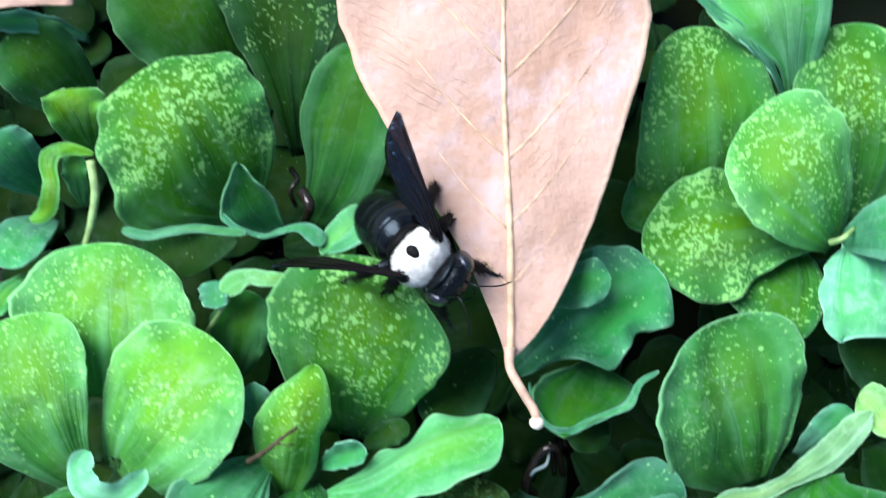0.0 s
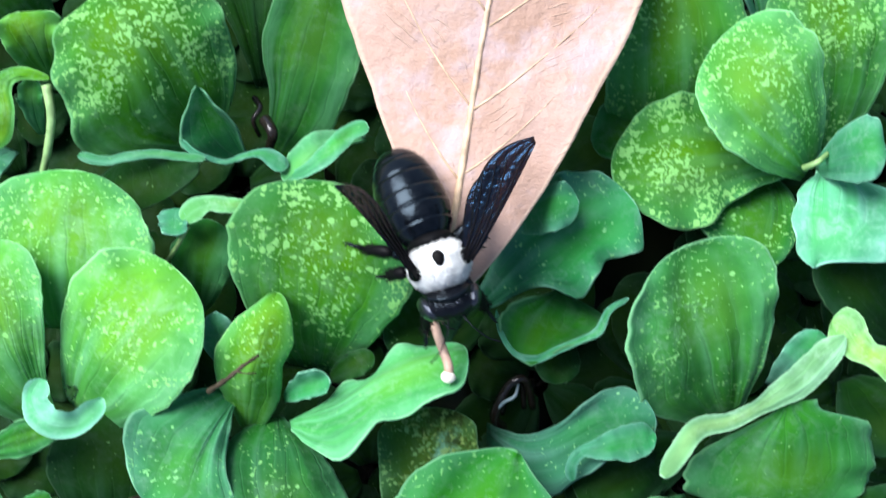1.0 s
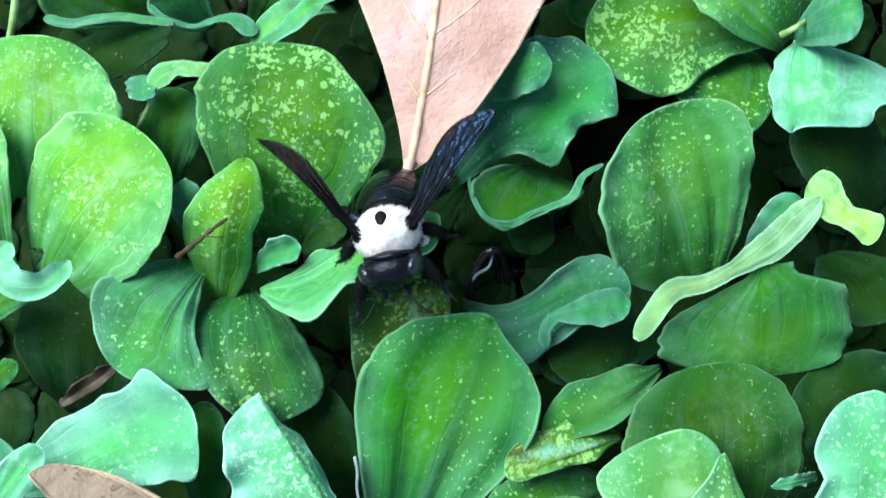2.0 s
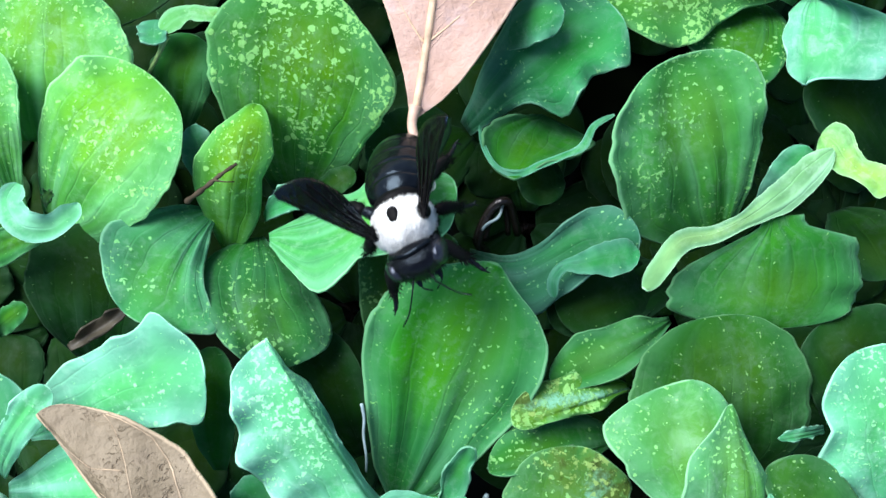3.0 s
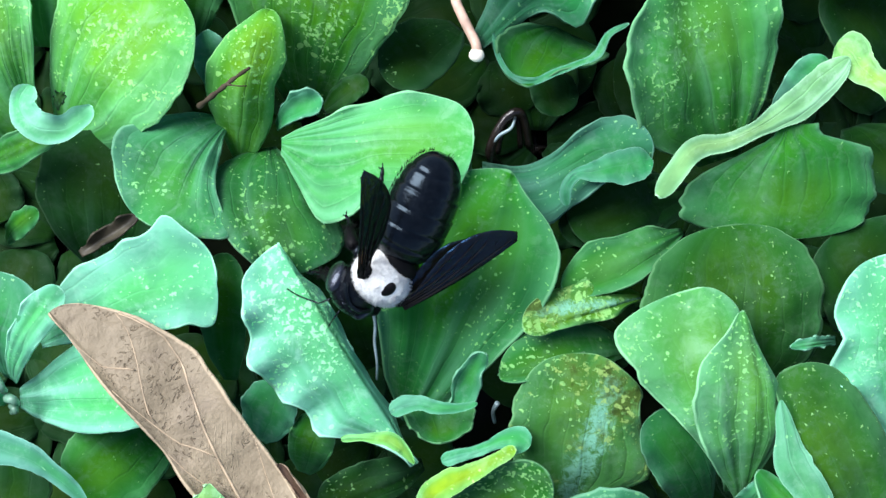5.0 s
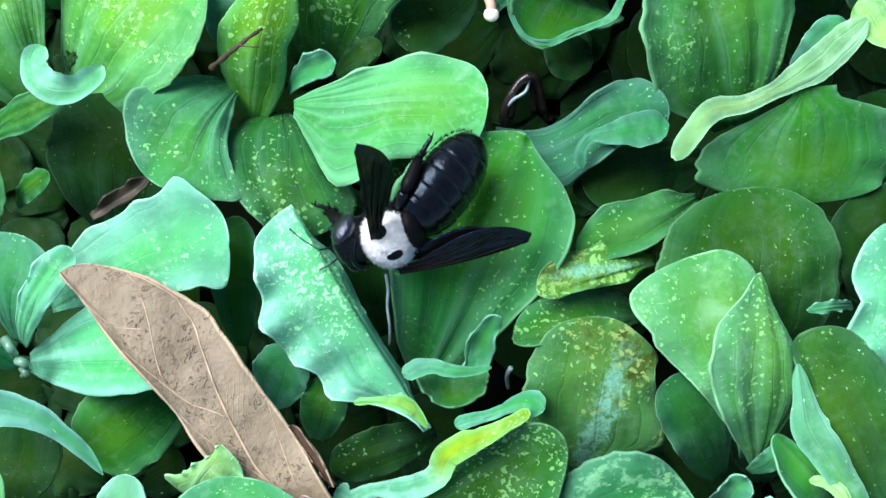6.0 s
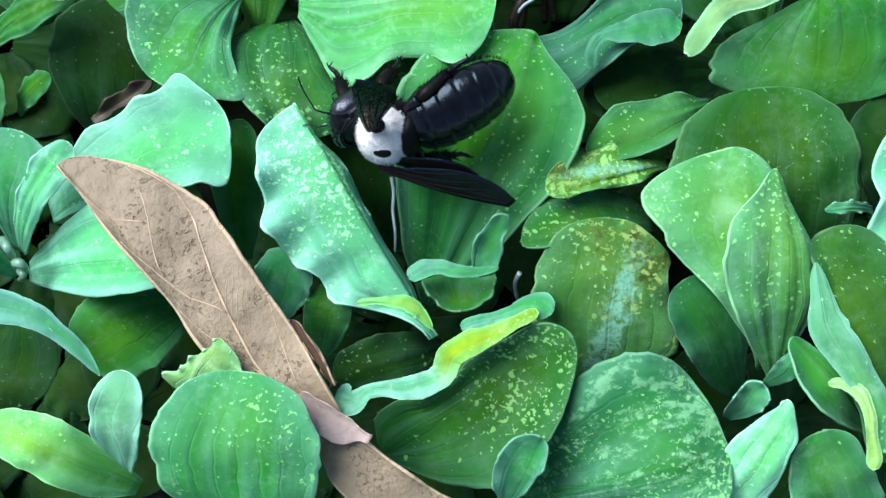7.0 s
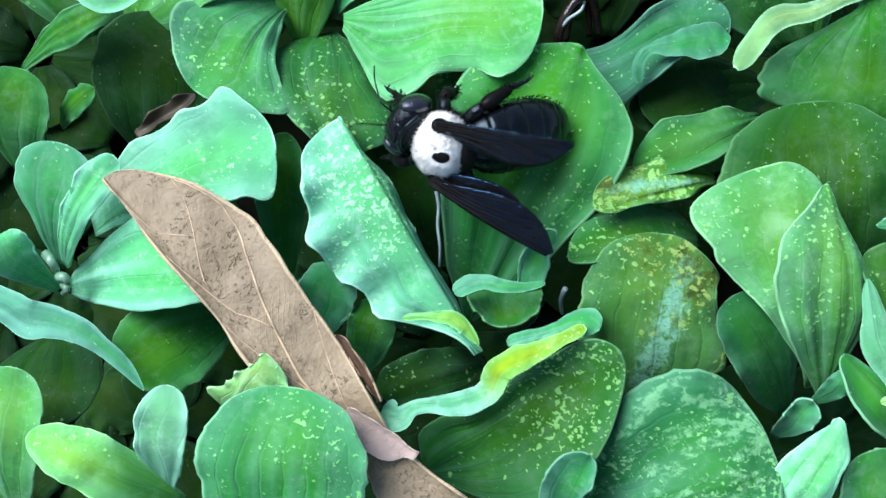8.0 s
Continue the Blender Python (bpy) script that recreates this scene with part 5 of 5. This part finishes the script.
        tube(bm, [p, q], [0.07, 0.015], 3)
    part("fringe", bm, BLACKFUR, abdomen, "black bristle fringe")
    for sgn in (-1, 1):
        part("wing_base", ball(bmesh.new(), (sgn * 3.7, 0.2, 2.0), (1.1, 1.2, 0.8), (0, sgn * 40, 0), seg=14), BLACKFUR, thorax, "black wing base plate")
    bm = ball(bmesh.new(), (0, -3.6, -0.4), (3.4, 1.6, 3.0), seg=18)
    part("waist", bm, BLACKFUR, thorax, "black hairy waist")
    wings = []
    for sgn in (1, -1):
        fore = part("forewing", wing_mesh(sgn, 18.8, 6.4, 1.0, 0.3), WING, bee, "smoky dark forewing")
        for k, (w0, w1) in enumerate([(0.9, 0.5), (0.5, -1.4), (-0.2, -2.6), (-0.5, -3.6), (0.7, -0.5), (0.1, -2.0)]):
            bm = bmesh.new()
            end = (0.97, 0.8, 0.75, 0.62, 0.9, 0.86)[k]
            line = [(sgn * 18.5 * u * end, w0 * (1 - u) + w1 * u - 1.0 * u * u * end + (0.5 if k else 0.0) * math.sin(u * 3), 0.42 + 0.5 * math.sin(u * end * 3) - 0.1 * k * u) for u in [i / 8 for i in range(9)]]
            tube(bm, line, [0.13 - 0.009 * i for i in range(9)], 6)
            part("wing_vein", bm, WINGVEIN, fore)
        hind = part("hindwing", wing_mesh(sgn, 13.0, 4.2, 1.6, -0.3), WING, fore, "smoky dark hindwing")
        hind.location = (0, -0.0012, -0.0003)
        wings.append(fore)
    legs = []
    for k, (y, ry_, sw) in enumerate([(2.6, 6.0, 5.0), (0.0, 7.6, -0.5), (-2.6, 8.2, -6.0)]):
        for sgn in (1, -1):
            hip = Vector((sgn * 2.2, y * 0.8, -2.6))
            knee = Vector((sgn * ry_ * 0.62, y + sw * 0.35, -0.6)) - hip
            ankle = Vector((sgn * ry_ * 0.95, y + sw * 0.85, -4.0)) - hip
            foot = Vector((sgn * ry_ * 1.15, y + sw * 1.25, -5.6)) - hip
            bm = bmesh.new()
            tube(bm, arc([(0, 0, 0), knee * 0.5 + Vector((0, 0, 0.5)), knee], 4), [0.75, 0.85, 0.95, 1.0, 1.0, 0.95, 0.9, 0.8, 0.65], 8)
            leg = part("leg", bm, SKIN, bee, "black hairy leg")
            leg.location = hip * MM
            bm = bmesh.new()
            tube(bm, arc([knee, knee.lerp(ankle, 0.5) + Vector((0, 0, 0.5)), ankle], 4), [0.6, 0.8, 0.95, 1.0, 0.95, 0.9, 0.8, 0.7, 0.55], 8)
            rnd = random.Random(k * 2 + sgn)
            for h in range(240):
                u = rnd.random()
                p = knee.lerp(ankle, u)
                d = Vector((rnd.gauss(0, 1), rnd.gauss(0, 1), rnd.gauss(0, 1))).normalized()
                tube(bm, [p + d * 0.6, p + d * rnd.uniform(0.95, 1.45) + (ankle - knee) * 0.14], [0.08, 0.02], 3)
            part("shin", bm, BLACKFUR, leg, "bristly shin")
            bm = bmesh.new()
            tube(bm, arc([ankle, ankle.lerp(foot, 0.5) + Vector((0, 0, -0.4)), foot], 4), [0.45, 0.4, 0.45, 0.35, 0.4, 0.3, 0.35, 0.25, 0.2], 6)
            for c in (-1, 1):
                tube(bm, [foot, foot + Vector((sgn * 0.4, c * 0.35, -0.3)), foot + Vector((sgn * 0.5, c * 0.4, -0.7))], [0.14, 0.1, 0.03], 5)
            part("foot", bm, SKIN, leg)
            legs.append(leg)
    return bee, head, abdomen, wings, legs


bee, head, abdomen, wings, legs = carpenter_bee()

DEAD_ROWS = [
    (0.0, pose(0.00570, 0.01316, 0.00800, 0.0, 0, 1.1)),
    (0.3, pose(0.00427, 0.01215, 0.00700, 1.0, 0, -2.5)),
    (0.5, pose(0.00289, 0.01183, 0.00650, 1.5, 0, -7.6)),
    (0.7, pose(0.00199, 0.01192, 0.00600, 2.0, 0, -6.4)),
    (1.0, pose(-0.00008, 0.00967, 0.00500, 2.0, 0, -10.2)),
    (1.5, pose(-0.00241, 0.00675, 0.00500, 2.0, 0, -12.6)),
    (2.0, pose(0.00021, 0.00951, 0.00500, 2.7, 0, -9.5)),
    (2.2, pose(-0.00092, 0.00948, 0.00500, 3.0, 0, -8.7)),
    (3.3, pose(0.00028, 0.00946, 0.00700, 2.0, 0, -6.7)),
    (3.5, pose(0.00480, 0.01200, 0.00900, 0.0, 0, -3.5)),
    (4.0, pose(0.00350, 0.01340, 0.00900, 0.0, 0, -3.5)),
    (8.0, pose(0.00350, 0.01340, 0.00900, 0.0, 0, -3.5)),
]
BEE_ROWS = [
    (0.0, pose(-0.00768, 0.02749, 0.01300, 5.9, 9.3, -131.1)),
    (0.3, pose(-0.00565, 0.02388, 0.01300, -1.1, 6.1, -138.5)),
    (0.5, pose(0.00073, 0.02122, 0.01350, -0.9, 3.8, -129.2)),
    (0.7, pose(0.00110, 0.01668, 0.01300, -12.2, 1.4, -140.3)),
    (1.0, pose(0.00034, 0.01472, 0.01400, -1.3, -1.9, -159.7)),
    (1.5, pose(-0.00161, 0.00821, 0.01600, -1.8, -0.0, -182.4)),
    (2.0, pose(-0.00245, -0.00153, 0.01550, 21.6, 9.5, -169.0)),
    (2.2, pose(-0.00232, -0.00253, 0.01500, 23.6, 9.3, -158.2)),
    (3.3, pose(-0.00120, -0.01583, 0.01600, -4.4, 21.1, -159.0)),
    (3.5, pose(-0.00645, -0.02723, 0.00900, -21.8, 1.0, -177.5)),
    (3.7, pose(-0.00330, -0.03007, 0.00800, -24.1, -1.8, -184.5)),
    (4.0, pose(-0.00356, -0.03084, 0.00800, -23.1, -15.9, -197.3)),
    (4.2, pose(-0.00363, -0.02879, 0.00800, -20.4, -25.0, -206.8)),
    (5.3, pose(-0.00640, -0.02771, 0.00700, -26.7, -37.1, -218.5)),
    (5.5, pose(-0.00615, -0.02816, 0.00700, -20.1, -39.4, -224.3)),
    (6.0, pose(-0.00691, -0.02767, 0.00700, -22.4, -50.3, -234.5)),
    (6.3, pose(-0.00644, -0.02646, 0.00700, -25.6, -49.6, -239.9)),
    (6.5, pose(-0.00723, -0.02674, 0.00700, -21.7, -51.3, -249.0)),
    (7.0, pose(-0.00811, -0.02795, 0.00700, -17.6, -61.4, -263.1)),
    (7.5, pose(-0.00879, -0.02810, 0.00700, -15.2, -49.6, -266.5)),
    (7.7, pose(-0.00845, -0.02853, 0.00700, -14.6, -54.8, -274.1)),
    (8.0, pose(-0.00680, -0.02764, 0.00700, -4.0, -39.3, -277.2)),
]
ABDOMEN_ROWS = [
    (0.0, pose(0, -0.0022, 0, 40.1, 0, -0.1)),
    (0.3, pose(0, -0.0022, 0, 25.2, 0, 0.3)),
    (0.5, pose(0, -0.0022, 0, 11.3, 0, 0.5)),
    (0.7, pose(0, -0.0022, 0, 13.1, 0, 5.0)),
    (1.0, pose(0, -0.0022, 0, 12.8, 0, 1.6)),
    (1.5, pose(0, -0.0022, 0, 40.6, 0, -2.7)),
    (2.0, pose(0, -0.0022, 0, 37.6, 0, -1.7)),
    (2.2, pose(0, -0.0022, 0, 34.8, 0, -1.7)),
    (3.3, pose(0, -0.0022, 0, 30.0, 0, -2.9)),
    (3.5, pose(0, -0.0022, 0, 6.7, 0, 0.4)),
    (3.7, pose(0, -0.0022, 0, 11.6, 0, 3.0)),
    (4.0, pose(0, -0.0022, 0, 10.8, 0, 8.6)),
    (4.2, pose(0, -0.0022, 0, 24.2, 0, 8.4)),
    (5.3, pose(0, -0.0022, 0, 10.9, 0, 23.6)),
    (5.5, pose(0, -0.0022, 0, 40.6, 0, 11.9)),
    (6.0, pose(0, -0.0022, 0, 36.5, 0, 7.0)),
    (6.3, pose(0, -0.0022, 0, 27.5, 0, 14.0)),
    (6.5, pose(0, -0.0022, 0, 34.2, 0, 12.6)),
    (7.0, pose(0, -0.0022, 0, 33.1, 0, 14.6)),
    (7.5, pose(0, -0.0022, 0, 35.9, 0, 14.1)),
    (7.7, pose(0, -0.0022, 0, 31.5, 0, 3.1)),
    (8.0, pose(0, -0.0022, 0, 35.0, 0, 5.2)),
]
HEAD_ROWS = [
    (0.0, pose(-0.00034, 0.00519, -0.00060, -0.0, 0, 3.8)),
    (0.3, pose(0.00017, 0.00520, -0.00058, 0.2, 0, -1.9)),
    (0.5, pose(0.00024, 0.00520, -0.00056, 0.4, 0, -2.7)),
    (0.7, pose(0.00030, 0.00519, -0.00064, -0.4, 0, -3.3)),
    (1.0, pose(0.00026, 0.00519, -0.00060, 0.0, 0, -2.9)),
    (1.5, pose(-0.00019, 0.00520, -0.00060, 0.0, 0, 2.1)),
    (2.0, pose(0.00013, 0.00521, -0.00047, 1.4, 0, -1.4)),
    (2.2, pose(-0.00008, 0.00521, -0.00051, 1.0, 0, 0.9)),
    (3.3, pose(0.00000, 0.00520, -0.00061, -0.1, 0, -0.0)),
    (3.5, pose(0.00015, 0.00520, -0.00059, 0.1, 0, -1.7)),
    (3.7, pose(-0.00010, 0.00520, -0.00059, 0.1, 0, 1.0)),
    (4.0, pose(-0.00004, 0.00519, -0.00069, -1.0, 0, 0.4)),
    (4.2, pose(0.00092, 0.00507, -0.00095, -3.8, 0, -10.3)),
    (5.3, pose(0.00072, 0.00506, -0.00111, -5.6, 0, -8.1)),
    (5.5, pose(0.00065, 0.00509, -0.00106, -5.1, 0, -7.2)),
    (6.0, pose(0.00037, 0.00514, -0.00090, -3.3, 0, -4.1)),
    (6.3, pose(0.00073, 0.00506, -0.00113, -5.9, 0, -8.2)),
    (6.5, pose(0.00072, 0.00506, -0.00112, -5.7, 0, -8.1)),
    (7.0, pose(0.00049, 0.00509, -0.00114, -6.0, 0, -5.5)),
    (7.5, pose(0.00099, 0.00499, -0.00122, -6.9, 0, -11.2)),
    (7.7, pose(0.00252, 0.00408, -0.00210, -17.0, 0, -31.7)),
    (8.0, pose(0.00149, 0.00488, -0.00117, -6.3, 0, -17.0)),
]
WING_R_ROWS = [
    (0.0, pose(0.0038, 0.0004, 0.0024, 60.0, -25.2, -51.1)),
    (0.3, pose(0.0038, 0.0004, 0.0024, 50.0, -57.6, -33.4)),
    (0.5, pose(0.0038, 0.0004, 0.0024, 50.0, -34.1, -56.1)),
    (0.7, pose(0.0038, 0.0004, 0.0024, 50.0, -26.8, -60.9)),
    (1.0, pose(0.0038, 0.0004, 0.0024, 45.0, -39.0, -62.6)),
    (1.5, pose(0.0038, 0.0004, 0.0024, 40.0, -37.3, -54.0)),
    (2.0, pose(0.0038, 0.0004, 0.0024, 40.0, -53.9, -42.3)),
    (2.2, pose(0.0038, 0.0004, 0.0024, 40.0, -56.1, -36.5)),
    (3.3, pose(0.0038, 0.0004, 0.0024, 10.0, -74.9, -46.4)),
    (3.5, pose(0.0038, 0.0004, 0.0024, 0.0, -43.3, -57.2)),
    (3.7, pose(0.0038, 0.0004, 0.0024, 4.0, 7.5, -55.1)),
    (4.0, pose(0.0038, 0.0004, 0.0024, 10.0, 2.6, -67.9)),
    (4.2, pose(0.0038, 0.0004, 0.0024, 14.0, -20.5, -29.5)),
    (5.3, pose(0.0038, 0.0004, 0.0024, 30.0, -7.4, -42.9)),
    (5.5, pose(0.0038, 0.0004, 0.0024, 30.0, -9.2, -27.8)),
    (6.0, pose(0.0038, 0.0004, 0.0024, 30.0, -8.2, -14.2)),
    (6.3, pose(0.0038, 0.0004, 0.0024, 30.0, -17.7, -26.7)),
    (6.5, pose(0.0038, 0.0004, 0.0024, 30.0, -20.4, -12.6)),
    (7.0, pose(0.0038, 0.0004, 0.0024, 30.0, -25.5, -4.6)),
    (7.5, pose(0.0038, 0.0004, 0.0024, 30.0, -35.2, -14.7)),
    (7.7, pose(0.0038, 0.0004, 0.0024, 0.0, -18.0, -71.4)),
    (8.0, pose(0.0038, 0.0004, 0.0024, 0.0, -14.9, -78.2)),
]
WING_L_ROWS = [
    (0.0, pose(-0.0038, 0.0004, 0.0024, 15.0, 15.7, 55.4)),
    (0.3, pose(-0.0038, 0.0004, 0.0024, 10.0, 20.6, 47.6)),
    (0.5, pose(-0.0038, 0.0004, 0.0024, 7.1, 17.9, 41.8)),
    (0.7, pose(-0.0038, 0.0004, 0.0024, 4.3, 18.1, 36.0)),
    (1.0, pose(-0.0038, 0.0004, 0.0024, -0.0, 18.8, 38.5)),
    (1.5, pose(-0.0038, 0.0004, 0.0024, 0.0, 18.9, 39.8)),
    (2.0, pose(-0.0038, 0.0004, 0.0024, 0.0, 25.5, 30.4)),
    (2.2, pose(-0.0038, 0.0004, 0.0024, 0.0, 30.6, 20.3)),
    (3.3, pose(-0.0038, 0.0004, 0.0024, 0.0, 56.3, 14.9)),
    (3.5, pose(-0.0038, 0.0004, 0.0024, 0.0, 5.2, 36.4)),
    (3.7, pose(-0.0038, 0.0004, 0.0024, 0.0, -2.4, 48.5)),
    (4.0, pose(-0.0038, 0.0004, 0.0024, 0.0, 6.2, 60.4)),
    (4.2, pose(-0.0038, 0.0004, 0.0024, 0.0, 3.4, 59.3)),
    (5.3, pose(-0.0038, 0.0004, 0.0024, 0.0, -5.8, 84.2)),
    (5.5, pose(-0.0038, 0.0004, 0.0024, 0.0, -5.6, 86.8)),
    (6.0, pose(-0.0038, 0.0004, 0.0024, 0.0, -3.1, 79.1)),
    (6.3, pose(-0.0038, 0.0004, 0.0024, 0.0, -1.3, 72.5)),
    (6.5, pose(-0.0038, 0.0004, 0.0024, 0.0, -2.2, 75.3)),
    (7.0, pose(-0.0038, 0.0004, 0.0024, 0.0, 1.2, 77.4)),
    (7.5, pose(-0.0038, 0.0004, 0.0024, 0.0, 0.2, 72.9)),
    (7.7, pose(-0.0038, 0.0004, 0.0024, 0.0, 1.2, 71.7)),
    (8.0, pose(-0.0038, 0.0004, 0.0024, 0.0, 7.0, 67.3)),
]


def motions():
    walk(dead, DEAD_ROWS)
    x, y, z = moving_leaf.location
    walk(moving_leaf, [(0, pose(x, y, z, -52, 0, 14)), (1, pose(x, y, z, -54, 0, 14.5)), (2.2, pose(x, y, z, -54, 0, 14)), (3.2, pose(x, y, z, -20, 0, 5)), (3.5, pose(x, y, z)), (8, pose(x, y, z))])
    walk(bee, BEE_ROWS)
    walk(abdomen, ABDOMEN_ROWS)
    walk(head, HEAD_ROWS)
    # steps while it clambers, then the raised legs fold under the rolled body
    steps = [(0.0, 1), (0.3, -1), (0.5, 1), (0.7, -1), (1.0, 1), (1.3, -1), (1.6, 1), (2.0, 0), (2.2, 0), (2.7, 1), (3.3, -1), (3.5, 1), (3.7, -1), (4.2, 0), (5.3, 0.4), (6.0, 0), (6.5, 0.5), (7.0, 0), (7.5, 0.6), (8.0, 0.2)]
    for k, leg in enumerate(legs):
        hip = leg.location.copy()
        sgn = 1 if k % 2 == 0 else -1
        beat = 13 * (1 if k in (0, 3, 4) else -1)
        fold = ((20, 15), (48, 20), (22, 0))[k // 2] if sgn > 0 else (0, 0)
        walk(leg, [(t, pose(*hip, 0, sgn * fold[0] * min(1, max(0, (t - 3.5) / 2.5)), beat * b + fold[1] * min(1, max(0, (t - 3.5) / 2.5)))) for t, b in steps])
    walk(wings[0], WING_R_ROWS)
    walk(wings[1], WING_L_ROWS)


motions()
